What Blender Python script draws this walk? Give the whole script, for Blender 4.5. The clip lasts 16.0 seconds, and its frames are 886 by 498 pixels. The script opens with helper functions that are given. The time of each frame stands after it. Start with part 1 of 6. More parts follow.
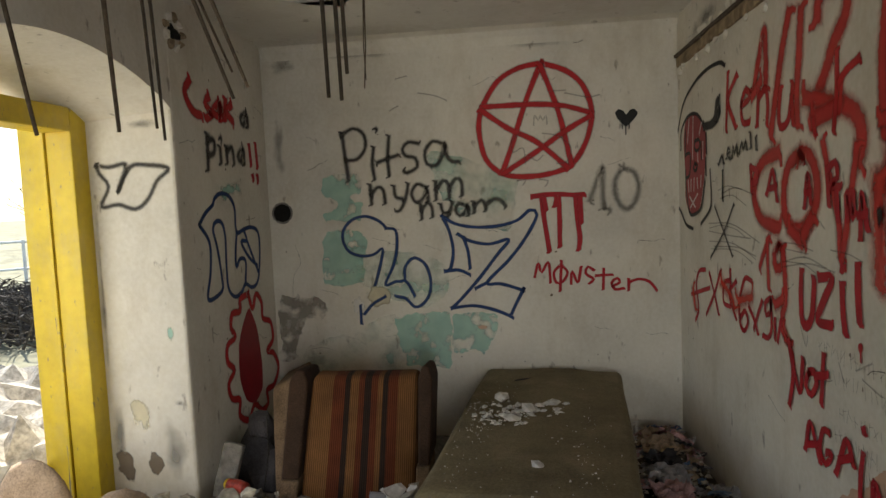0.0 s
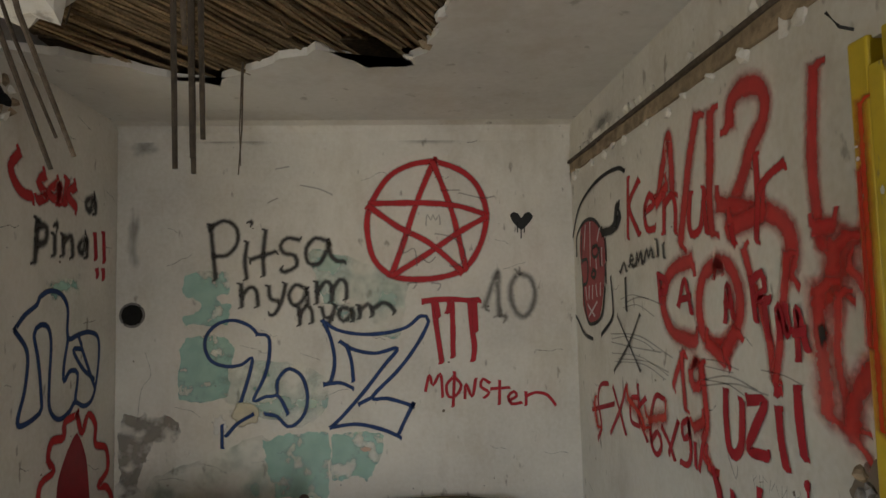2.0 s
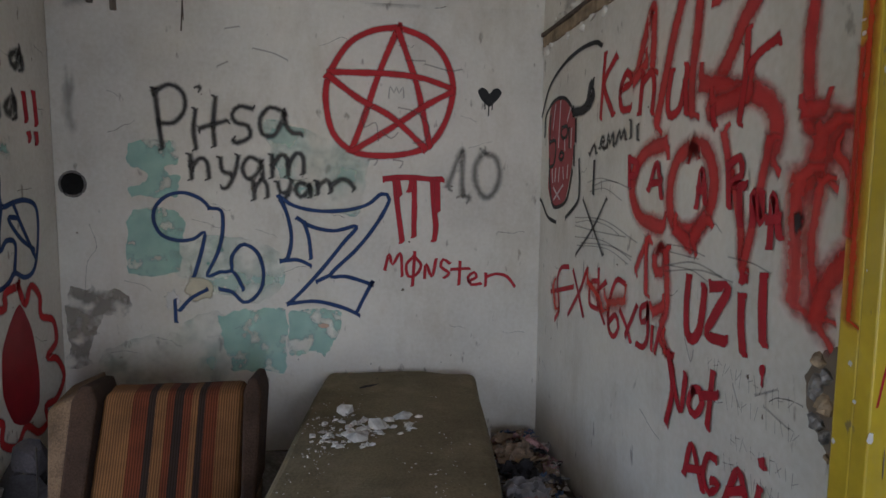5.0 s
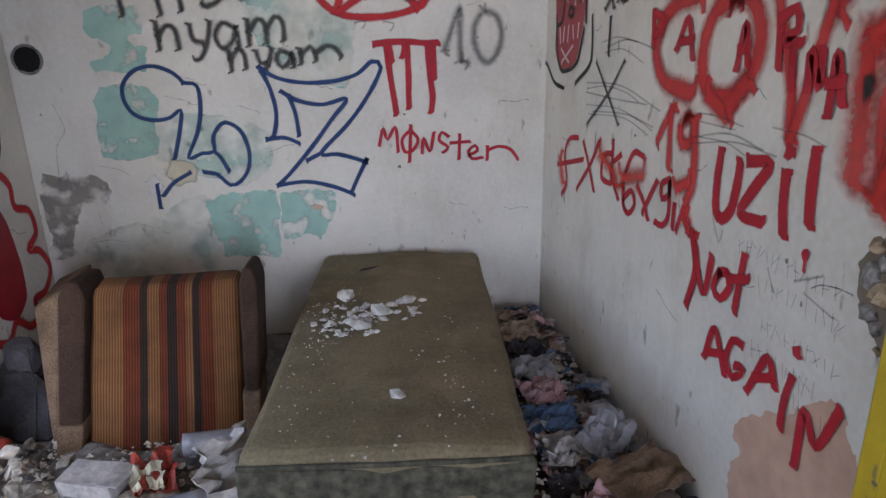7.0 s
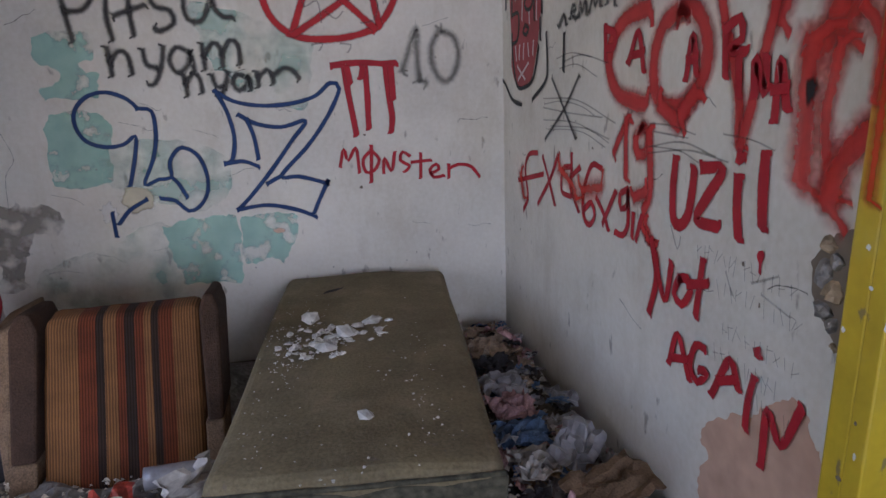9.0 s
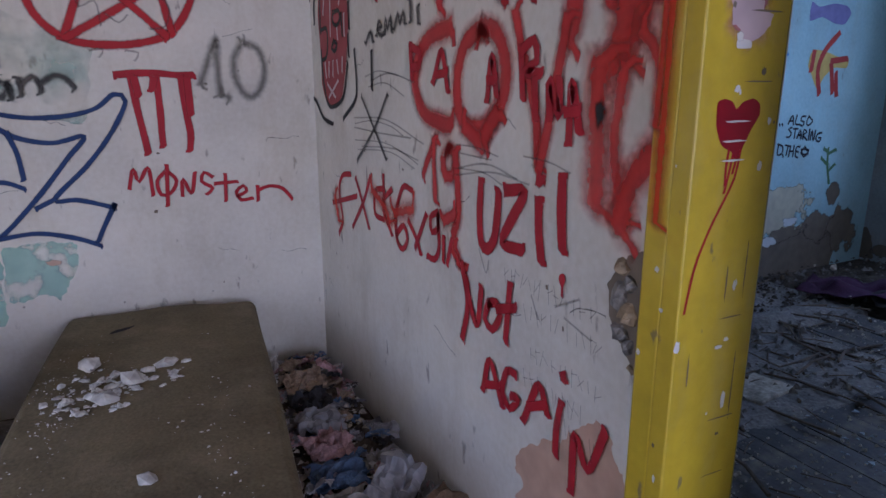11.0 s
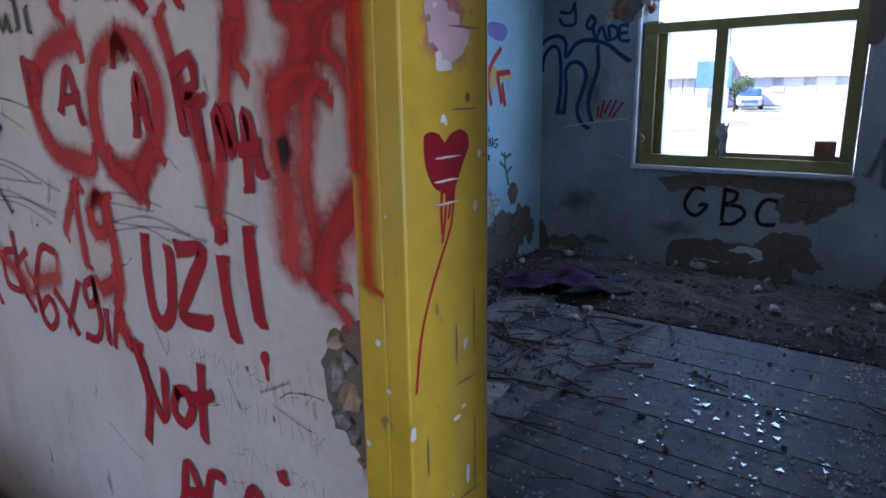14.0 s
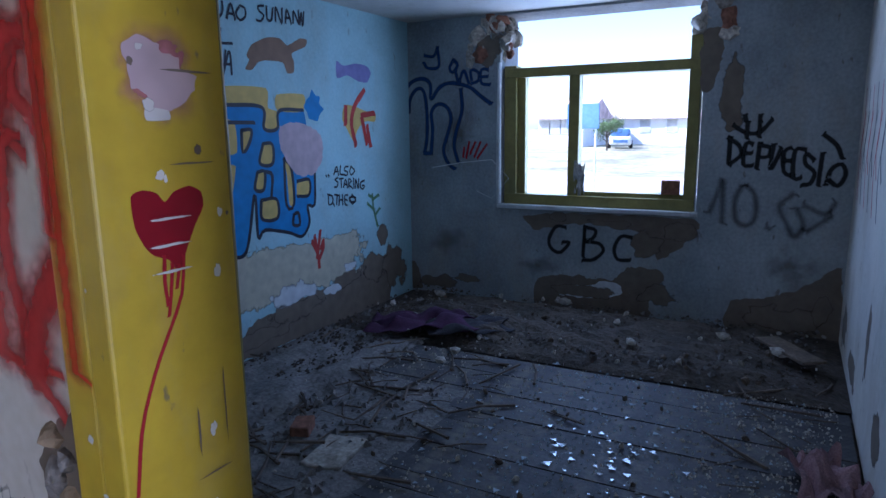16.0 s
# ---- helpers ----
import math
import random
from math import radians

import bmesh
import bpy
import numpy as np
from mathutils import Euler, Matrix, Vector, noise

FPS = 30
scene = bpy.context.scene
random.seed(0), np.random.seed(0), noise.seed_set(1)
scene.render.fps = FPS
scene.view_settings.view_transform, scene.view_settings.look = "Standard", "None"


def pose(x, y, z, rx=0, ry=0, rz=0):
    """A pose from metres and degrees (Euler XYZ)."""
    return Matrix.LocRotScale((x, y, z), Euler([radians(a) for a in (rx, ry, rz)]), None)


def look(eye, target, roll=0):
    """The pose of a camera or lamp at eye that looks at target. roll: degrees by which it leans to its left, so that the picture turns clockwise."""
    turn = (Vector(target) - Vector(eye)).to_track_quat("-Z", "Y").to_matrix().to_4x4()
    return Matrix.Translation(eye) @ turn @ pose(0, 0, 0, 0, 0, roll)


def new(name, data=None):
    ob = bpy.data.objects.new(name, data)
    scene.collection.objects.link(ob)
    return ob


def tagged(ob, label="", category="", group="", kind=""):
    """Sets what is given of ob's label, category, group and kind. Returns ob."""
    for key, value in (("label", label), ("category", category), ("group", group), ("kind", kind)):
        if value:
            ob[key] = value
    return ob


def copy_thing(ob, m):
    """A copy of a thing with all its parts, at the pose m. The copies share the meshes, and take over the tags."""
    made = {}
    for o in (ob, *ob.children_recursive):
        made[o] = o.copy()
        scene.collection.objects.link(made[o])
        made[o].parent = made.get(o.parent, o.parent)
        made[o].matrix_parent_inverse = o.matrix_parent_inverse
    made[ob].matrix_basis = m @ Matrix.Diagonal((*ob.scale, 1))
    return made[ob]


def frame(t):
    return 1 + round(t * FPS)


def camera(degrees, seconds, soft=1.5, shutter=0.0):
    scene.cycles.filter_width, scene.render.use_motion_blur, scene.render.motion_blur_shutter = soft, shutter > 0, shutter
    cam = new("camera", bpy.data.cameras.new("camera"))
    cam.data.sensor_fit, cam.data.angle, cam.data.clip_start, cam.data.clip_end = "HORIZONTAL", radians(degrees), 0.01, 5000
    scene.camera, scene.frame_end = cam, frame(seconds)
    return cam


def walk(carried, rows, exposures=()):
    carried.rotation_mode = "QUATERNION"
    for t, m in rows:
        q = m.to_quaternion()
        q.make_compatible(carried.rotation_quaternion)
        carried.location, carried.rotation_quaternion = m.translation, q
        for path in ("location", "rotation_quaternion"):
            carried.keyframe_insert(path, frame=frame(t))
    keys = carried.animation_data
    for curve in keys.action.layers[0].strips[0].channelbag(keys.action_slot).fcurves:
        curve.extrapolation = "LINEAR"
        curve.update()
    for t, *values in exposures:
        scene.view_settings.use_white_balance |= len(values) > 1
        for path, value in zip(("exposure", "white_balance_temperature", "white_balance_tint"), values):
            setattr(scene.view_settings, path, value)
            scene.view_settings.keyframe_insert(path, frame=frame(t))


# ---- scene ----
cam = camera(68.6, 16.0)
PATH = [
    (0, (0.446, 0.099, 1.53), (0.225, 2.081, 1.38), -2.5),
    (0.5, (0.447, 0.14, 1.535), (0.323, 2.136, 1.488), -1.9),
    (1, (0.441, 0.284, 1.531), (0.461, 2.284, 1.509), -1.3),
    (1.5, (0.405, 0.375, 1.566), (0.533, 2.367, 1.683), -1.9),
    (2, (0.4, 0.469, 1.548), (0.55, 2.458, 1.696), -1.4),
    (2.5, (0.439, 0.623, 1.52), (0.449, 2.617, 1.676), -1.2),
    (3, (0.434, 0.78, 1.509), (0.315, 2.771, 1.652), -1.4),
    (3.5, (0.426, 0.814, 1.514), (0.246, 2.805, 1.569), -0.1),
    (4, (0.385, 0.685, 1.553), (0.278, 2.682, 1.609), 1.3),
    (4.5, (0.377, 0.555, 1.541), (0.466, 2.552, 1.473), 1.0),
    (5, (0.402, 0.586, 1.532), (0.668, 2.556, 1.316), 0.4),
    (5.2, (0.434, 0.644, 1.522), (0.75, 2.601, 1.253), 0.2),
    (7.5, (0.389, 0.796, 1.543), (0.664, 2.672, 0.907), -1.7),
    (8, (0.396, 0.795, 1.532), (0.718, 2.685, 0.96), -2.2),
    (10.5, (0.432, 0.797, 1.509), (1.07, 2.617, 0.982), -0.5),
    (11, (0.531, 0.906, 1.5), (1.395, 2.639, 1.0), 0.0),
    (11.5, (0.623, 0.997, 1.5), (1.659, 2.635, 1.006), -0.2),
    (12, (0.67, 1.091, 1.504), (1.931, 2.529, 0.918), 1.0),
    (12.5, (0.671, 1.165, 1.508), (2.163, 2.376, 0.955), 1.8),
    (13, (0.672, 1.18, 1.511), (2.246, 2.292, 0.978), 1.7),
    (13.5, (0.695, 1.166, 1.52), (2.261, 2.306, 1.022), 0.3),
    (14, (0.752, 1.137, 1.529), (2.287, 2.327, 1.053), -1.0),
    (14.5, (0.828, 1.091, 1.537), (2.355, 2.3, 1.08), -1.3),
    (15, (0.896, 1.002, 1.535), (2.545, 2.046, 1.1), 1.0),
    (15.5, (0.98, 1.05, 1.54), (2.747, 1.897, 1.142), 1.4),
    (16, (0.961, 1.019, 1.543), (2.693, 1.949, 1.175), -0.7),
]
EXPOSURES = [(0, 0.88, 6400, 8), (1.5, 1.0, 6200, 10), (3.5, 1.12, 5950, 10), (5, 1.1, 5300, 14), (7.5, 1.95, 5150, 18), (8, 1.8, 5150, 18), (10.5, 1.4, 5050, 28), (12.5, 1.52, 4900, 29), (14.5, 1.48, 4850, 28), (16, 1.38, 4700, 26)]
walk(cam, [(t, look(eye, target, roll)) for t, eye, target, roll in PATH], EXPOSURES)

# ---- world, sun, exposure ----
world = bpy.data.worlds.new("world")
scene.world = world
world.use_nodes = True
wn = world.node_tree
bg = wn.nodes["Background"]
sky = wn.nodes.new("ShaderNodeTexSky")
sky.sky_type, sky.sun_disc = "NISHITA", False
SUN_WAY = Vector((0.32, -0.66, -0.68)).normalized()
sky.sun_elevation = math.asin(-SUN_WAY.z)
sky.sun_rotation = math.atan2(-SUN_WAY.x, -SUN_WAY.y)
wn.links.new(sky.outputs[0], bg.inputs[0])
bg.inputs[1].default_value = 0.15
sun = new("sun", bpy.data.lights.new("sun", "SUN"))
sun.data.energy, sun.data.angle, sun.data.color = 5.0, radians(0.5), (1.0, 0.95, 0.86)
sun.matrix_world = look((0, 0, 30), Vector((0, 0, 30)) + SUN_WAY)


def area_lamp(name, eye, target, w, h, watts, color):
    """A rectangular area lamp at an opening: daylight, or added fill at the rear."""
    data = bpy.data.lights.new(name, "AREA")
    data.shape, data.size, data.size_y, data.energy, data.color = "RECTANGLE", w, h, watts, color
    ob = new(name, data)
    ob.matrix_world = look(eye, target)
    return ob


area_lamp("daylight_arch", (-2.05, 1.95, 1.3), (-1.2, 3.0, 1.1), 0.8, 1.6, 6.5, (1.0, 0.95, 0.84))
# rear lamp: unseen fill, added to brighten the north wall
area_lamp("daylight_rear", (0.95, -2.72, 1.1), (-0.6, 4, 1.05), 0.55, 1.95, 27, (1.0, 0.97, 0.92))
area_lamp("daylight_window", (6.42, 2.42, 1.6), (3, 2.5, 0.9), 1.4, 1.4, 12, (0.64, 0.82, 1.0))

# ---- materials ----


def mat(name, color, rough=0.85, grain=60.0, vary=0.12, stain=1.3, bump=0.25, metal=0.0, dark=0.55, each=0.0, dist=0.004, spec=0.35):
    """A worn surface: fine grain, broad stains, relief, and optional variety from object to object."""
    m = bpy.data.materials.new(name)
    m.use_nodes = True
    nt = m.node_tree
    b = nt.nodes["Principled BSDF"]
    N = nt.nodes.new
    co = N("ShaderNodeTexCoord")
    fine, broad = N("ShaderNodeTexNoise"), N("ShaderNodeTexNoise")
    fine.inputs["Scale"].default_value, fine.inputs["Detail"].default_value = grain, 4
    broad.inputs["Scale"].default_value, broad.inputs["Detail"].default_value = stain, 6
    broad.inputs["Roughness"].default_value = 0.62
    for n in (fine, broad):
        nt.links.new(co.outputs["Object"], n.inputs["Vector"])
    ramp = N("ShaderNodeValToRGB")
    ramp.color_ramp.elements[0].position, ramp.color_ramp.elements[1].position = 0.32, 0.62
    c = Vector(color)
    ramp.color_ramp.elements[0].color = (*(c * dark), 1)
    ramp.color_ramp.elements[1].color = (*c, 1)
    nt.links.new(broad.outputs["Fac"], ramp.inputs[0])
    mix = N("ShaderNodeMixRGB")
    mix.blend_type = "OVERLAY"
    mix.inputs[0].default_value = vary * 4
    nt.links.new(ramp.outputs[0], mix.inputs[1])
    nt.links.new(fine.outputs["Fac"], mix.inputs[2])
    out = mix.outputs[0]
    if each:
        info, hsv = N("ShaderNodeObjectInfo"), N("ShaderNodeHueSaturation")
        mr = N("ShaderNodeMapRange")
        mr.inputs["To Min"].default_value, mr.inputs["To Max"].default_value = 1 - each, 1 + each
        nt.links.new(info.outputs["Random"], mr.inputs["Value"])
        nt.links.new(mr.outputs[0], hsv.inputs["Value"])
        nt.links.new(out, hsv.inputs["Color"])
        out = hsv.outputs[0]
    nt.links.new(out, b.inputs["Base Color"])
    b.inputs["Roughness"].default_value, b.inputs["Metallic"].default_value = rough, metal
    b.inputs["Specular IOR Level"].default_value = spec
    bp = N("ShaderNodeBump")
    bp.inputs["Strength"].default_value, bp.inputs["Distance"].default_value = bump, dist
    add = N("ShaderNodeMath")
    nt.links.new(fine.outputs["Fac"], add.inputs[0])
    nt.links.new(broad.outputs["Fac"], add.inputs[1])
    nt.links.new(add.outputs[0], bp.inputs["Height"])
    nt.links.new(bp.outputs[0], b.inputs["Normal"])
    return m


def paint(name, color, soft=0.35, cover=0.95, speckle=120.0, ragged=0.5, rough=0.6):
    """Sprayed or flaking paint on a thin strip: opaque in the middle, ragged at the rim (uv.y runs from -1 to 1)."""
    m = bpy.data.materials.new(name)
    m.use_nodes = True
    nt = m.node_tree
    b = nt.nodes["Principled BSDF"]
    N = nt.nodes.new
    b.inputs["Base Color"].default_value = (*color, 1)
    b.inputs["Roughness"].default_value = rough
    b.inputs["Specular IOR Level"].default_value = 0.3
    uv, sep, ab = N("ShaderNodeUVMap"), N("ShaderNodeSeparateXYZ"), N("ShaderNodeMath")
    nt.links.new(uv.outputs[0], sep.inputs[0])
    ab.operation = "ABSOLUTE"
    nt.links.new(sep.outputs["Y"], ab.inputs[0])
    geo, no = N("ShaderNodeNewGeometry"), N("ShaderNodeTexNoise")
    no.inputs["Scale"].default_value, no.inputs["Detail"].default_value = speckle, 5
    nt.links.new(geo.outputs["Position"], no.inputs["Vector"])
    jit = N("ShaderNodeMath")
    jit.operation = "MULTIPLY_ADD"
    jit.inputs[1].default_value = ragged
    nt.links.new(no.outputs["Fac"], jit.inputs[0])
    nt.links.new(ab.outputs[0], jit.inputs[2])
    mr = N("ShaderNodeMapRange")
    mr.interpolation_type = "SMOOTHSTEP"
    mr.inputs["From Min"].default_value, mr.inputs["From Max"].default_value = 1 - soft + ragged * 0.25, 1 + ragged * 0.25
    mr.inputs["To Min"].default_value, mr.inputs["To Max"].default_value = cover, 0.0
    nt.links.new(jit.outputs[0], mr.inputs["Value"])
    nt.links.new(mr.outputs[0], b.inputs["Alpha"])
    hsv, big = N("ShaderNodeHueSaturation"), N("ShaderNodeTexNoise")
    big.inputs["Scale"].default_value = 14
    nt.links.new(geo.outputs["Position"], big.inputs["Vector"])
    mv = N("ShaderNodeMapRange")
    mv.inputs["To Min"].default_value, mv.inputs["To Max"].default_value = 0.7, 1.25
    nt.links.new(big.outputs["Fac"], mv.inputs["Value"])
    nt.links.new(mv.outputs[0], hsv.inputs["Value"])
    hsv.inputs["Color"].default_value = (*color, 1)
    nt.links.new(hsv.outputs[0], b.inputs["Base Color"])
    return m


def banded(name, colors, width, rough=0.95):
    """Woven upholstery with vertical stripes along the object's x."""
    m = mat(name, (0.3, 0.2, 0.1), rough, 260, 0.15, 5, 0.6)
    nt = m.node_tree
    b = nt.nodes["Principled BSDF"]
    N = nt.nodes.new
    co, sep, mr, ramp = N("ShaderNodeTexCoord"), N("ShaderNodeSeparateXYZ"), N("ShaderNodeMapRange"), N("ShaderNodeValToRGB")
    nt.links.new(co.outputs["Object"], sep.inputs[0])
    nt.links.new(sep.outputs["X"], mr.inputs["Value"])
    mr.inputs["From Min"].default_value, mr.inputs["From Max"].default_value = -width / 2, width / 2
    nt.links.new(mr.outputs[0], ramp.inputs[0])
    cr = ramp.color_ramp
    cr.interpolation = "CONSTANT"
    while len(cr.elements) < len(colors):
        cr.elements.new(0.5)
    for e, (p, c) in zip(cr.elements, colors):
        e.position, e.color = p, (*c, 1)
    wave = N("ShaderNodeTexWave")
    wave.inputs["Scale"].default_value, wave.inputs["Distortion"].default_value = 30, 1.0
    nt.links.new(co.outputs["Object"], wave.inputs["Vector"])
    mx, st = N("ShaderNodeMixRGB"), N("ShaderNodeMixRGB")
    mx.blend_type, st.blend_type = "MULTIPLY", "MULTIPLY"
    mx.inputs[0].default_value, st.inputs[0].default_value = 0.6, 0.7
    nt.links.new(ramp.outputs[0], mx.inputs[1])
    nt.links.new(wave.outputs["Color"], mx.inputs[2])
    no = N("ShaderNodeTexNoise")
    no.inputs["Scale"].default_value, no.inputs["Detail"].default_value = 9, 6
    nt.links.new(co.outputs["Object"], no.inputs["Vector"])
    nt.links.new(mx.outputs[0], st.inputs[1])
    nt.links.new(no.outputs["Fac"], st.inputs[2])
    nt.links.new(st.outputs[0], b.inputs["Base Color"])
    return m


M = dict(
    plaster=mat("white_plaster", (0.74, 0.70, 0.62), 0.9, 45, 0.05, 1.1, 0.35, dark=0.78),
    ceiling=mat("ceiling_plaster", (0.72, 0.69, 0.63), 0.9, 30, 0.04, 0.9, 0.3, dark=0.8),
    blue_wall=mat("sea_blue_wall_paint", (0.46, 0.68, 0.72), 0.85, 40, 0.06, 1.5, 0.3, dark=0.8),
    grey_wall=mat("dirty_grey_blue_wall", (0.42, 0.45, 0.46), 0.9, 40, 0.08, 1.4, 0.35, dark=0.6),
    sand=mat("sand_wall_paint", (0.60, 0.55, 0.40), 0.9, 40, 0.06, 2, 0.3, dark=0.8),
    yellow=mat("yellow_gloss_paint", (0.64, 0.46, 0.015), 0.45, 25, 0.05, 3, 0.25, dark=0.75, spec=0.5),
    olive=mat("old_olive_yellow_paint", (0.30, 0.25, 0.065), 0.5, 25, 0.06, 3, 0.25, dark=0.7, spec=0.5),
    mud=mat("mud_brick_core", (0.36, 0.27, 0.17), 0.95, 25, 0.15, 6, 0.9, dist=0.02),
    stone=mat("grey_core_mortar", (0.25, 0.23, 0.21), 0.95, 30, 0.15, 8, 0.9, dist=0.02),
    dirt=mat("dirt_floor", (0.10, 0.08, 0.06), 0.95, 35, 0.2, 4, 0.9, dist=0.02, dark=0.5),
    dust=mat("pale_floor_dust", (0.23, 0.21, 0.19), 0.9, 45, 0.2, 5, 0.8, dist=0.01, dark=0.6),
    plank=mat("dusty_grey_floorboard", (0.09, 0.083, 0.08), 0.66, 50, 0.15, 3, 0.4, each=0.22),
    rubble=mat("plaster_rubble", (0.56, 0.50, 0.41), 0.95, 40, 0.15, 10, 0.7, each=0.35),
    brick=mat("old_red_brick", (0.34, 0.16, 0.10), 0.95, 40, 0.15, 8, 0.7, each=0.3),
    reed=mat("dry_reed", (0.30, 0.21, 0.11), 0.8, 90, 0.2, 12, 0.3, each=0.4),
    rod=mat("dark_reed_stalk", (0.10, 0.075, 0.05), 0.8, 90, 0.2, 12, 0.3, each=0.4),
    wood=mat("weathered_wood", (0.16, 0.12, 0.085), 0.85, 60, 0.2, 6, 0.4, each=0.35),
    ply=mat("orange_plywood", (0.42, 0.25, 0.12), 0.7, 40, 0.15, 5, 0.3),
    moss=mat("mouldy_olive_upholstery", (0.21, 0.172, 0.098), 0.95, 90, 0.12, 3, 0.5, dark=0.65),
    moss2=mat("patterned_olive_border", (0.095, 0.088, 0.06), 0.95, 28, 0.45, 14, 0.6, dark=0.5),
    brown=mat("brown_cord_upholstery", (0.055, 0.03, 0.018), 0.95, 150, 0.2, 8, 0.7),
    tan=mat("tan_side_upholstery", (0.19, 0.125, 0.075), 0.95, 150, 0.2, 8, 0.7),
    paper=mat("dirty_paper", (0.45, 0.42, 0.39), 0.9, 60, 0.1, 12, 0.3, each=0.3),
    bluecloth=mat("blue_cloth", (0.13, 0.20, 0.34), 0.95, 120, 0.15, 10, 0.5, each=0.4),
    pinkcloth=mat("faded_pink_cloth", (0.46, 0.28, 0.28), 0.95, 120, 0.15, 10, 0.5, each=0.3),
    purple=mat("purple_cloth", (0.055, 0.02, 0.05), 0.95, 120, 0.15, 10, 0.5, each=0.3),
    darkcloth=mat("dark_cloth", (0.05, 0.045, 0.05), 0.95, 120, 0.15, 10, 0.5, each=0.3),
    beigecloth=mat("dirty_beige_cloth", (0.42, 0.31, 0.22), 0.95, 120, 0.15, 6, 0.5),
    redcan=mat("red_printed_metal", (0.36, 0.05, 0.03), 0.4, 60, 0.1, 30, 0.2, dark=0.4),
    plastic=mat("clear_grey_plastic", (0.30, 0.29, 0.31), 0.3, 60, 0.05, 10, 0.2, spec=0.6),
    # shard: pale base paints part of the window's glint into the colour
    shard=mat("dusty_glass_shard", (0.62, 0.70, 0.75), 0.05, 60, 0.05, 10, 0.05, spec=1.0, each=0.4),
    iron=mat("dark_iron", (0.05, 0.045, 0.04), 0.6, 60, 0.2, 10, 0.3, metal=0.6),
    black=mat("black_void", (0.012, 0.011, 0.01), 0.95, 40, 0.1, 5, 0.3),
    white_metal=mat("white_painted_rail", (0.78, 0.78, 0.76), 0.5, 40, 0.05, 3, 0.1),
    field=mat("dry_grass_field", (0.38, 0.35, 0.22), 0.95, 3, 0.2, 0.3, 0.6, dist=0.05),
    asphalt=mat("pale_concrete_paving", (0.58, 0.57, 0.54), 0.9, 20, 0.1, 0.6, 0.3),
    facade=mat("pale_facade", (0.82, 0.80, 0.76), 0.9, 8, 0.04, 0.6, 0.2, dark=0.85),
    roof=mat("pale_roof_tile", (0.62, 0.46, 0.42), 0.9, 9, 0.15, 1, 0.5),
    car=mat("blue_car_paint", (0.12, 0.22, 0.42), 0.3, 40, 0.03, 2, 0.02, spec=0.6),
    glass=mat("dark_window_glass", (0.03, 0.04, 0.05), 0.1, 10, 0.02, 1, 0.02, spec=0.8),
    sign=mat("blue_sign_panel", (0.16, 0.28, 0.48), 0.6, 20, 0.05, 1, 0.1),
    chalk=mat("white_plaster_chip", (0.70, 0.68, 0.63), 0.9, 60, 0.1, 12, 0.4, each=0.2),
    lath=mat("pale_ceiling_lath", (0.30, 0.22, 0.13), 0.85, 40, 0.2, 5, 0.4, each=0.2),
    leaf=mat("leaf", (0.07, 0.11, 0.03), 0.7, 20, 0.2, 3, 0.2, each=0.3),
    bark=mat("bark", (0.10, 0.08, 0.06), 0.95, 30, 0.2, 4, 0.6),
)


def weather(m, spots, dirt, scale):
    """Adds dark pocks and thin brownish runs to a plaster."""
    nt = m.node_tree
    b = nt.nodes["Principled BSDF"]
    N = nt.nodes.new
    src = b.inputs["Base Color"].links[0].from_socket
    co, mp = N("ShaderNodeTexCoord"), N("ShaderNodeMapping")
    mp.inputs["Scale"].default_value = (scale, scale, scale * 0.45)
    nt.links.new(co.outputs["Object"], mp.inputs[0])
    v, n2 = N("ShaderNodeTexNoise"), N("ShaderNodeTexNoise")
    v.inputs["Scale"].default_value, v.inputs["Detail"].default_value = 16, 8
    n2.inputs["Scale"].default_value, n2.inputs["Detail"].default_value, n2.inputs["Roughness"].default_value = 2.2, 9, 0.72
    for k in (v, n2):
        nt.links.new(mp.outputs[0], k.inputs["Vector"])
    for node, lo, hi, color, amount in ((v, 0.66, 0.72, (0.16, 0.13, 0.10, 1), spots), (n2, 0.50, 0.72, (0.40, 0.33, 0.22, 1), dirt)):
        r, mx = N("ShaderNodeMapRange"), N("ShaderNodeMixRGB")
        r.inputs["From Min"].default_value, r.inputs["From Max"].default_value, r.inputs["To Max"].default_value = lo, hi, amount
        nt.links.new(node.outputs["Fac"], r.inputs["Value"])
        nt.links.new(r.outputs[0], mx.inputs[0])
        nt.links.new(src, mx.inputs[1])
        mx.inputs[2].default_value = color
        src = mx.outputs[0]
    nt.links.new(src, b.inputs["Base Color"])


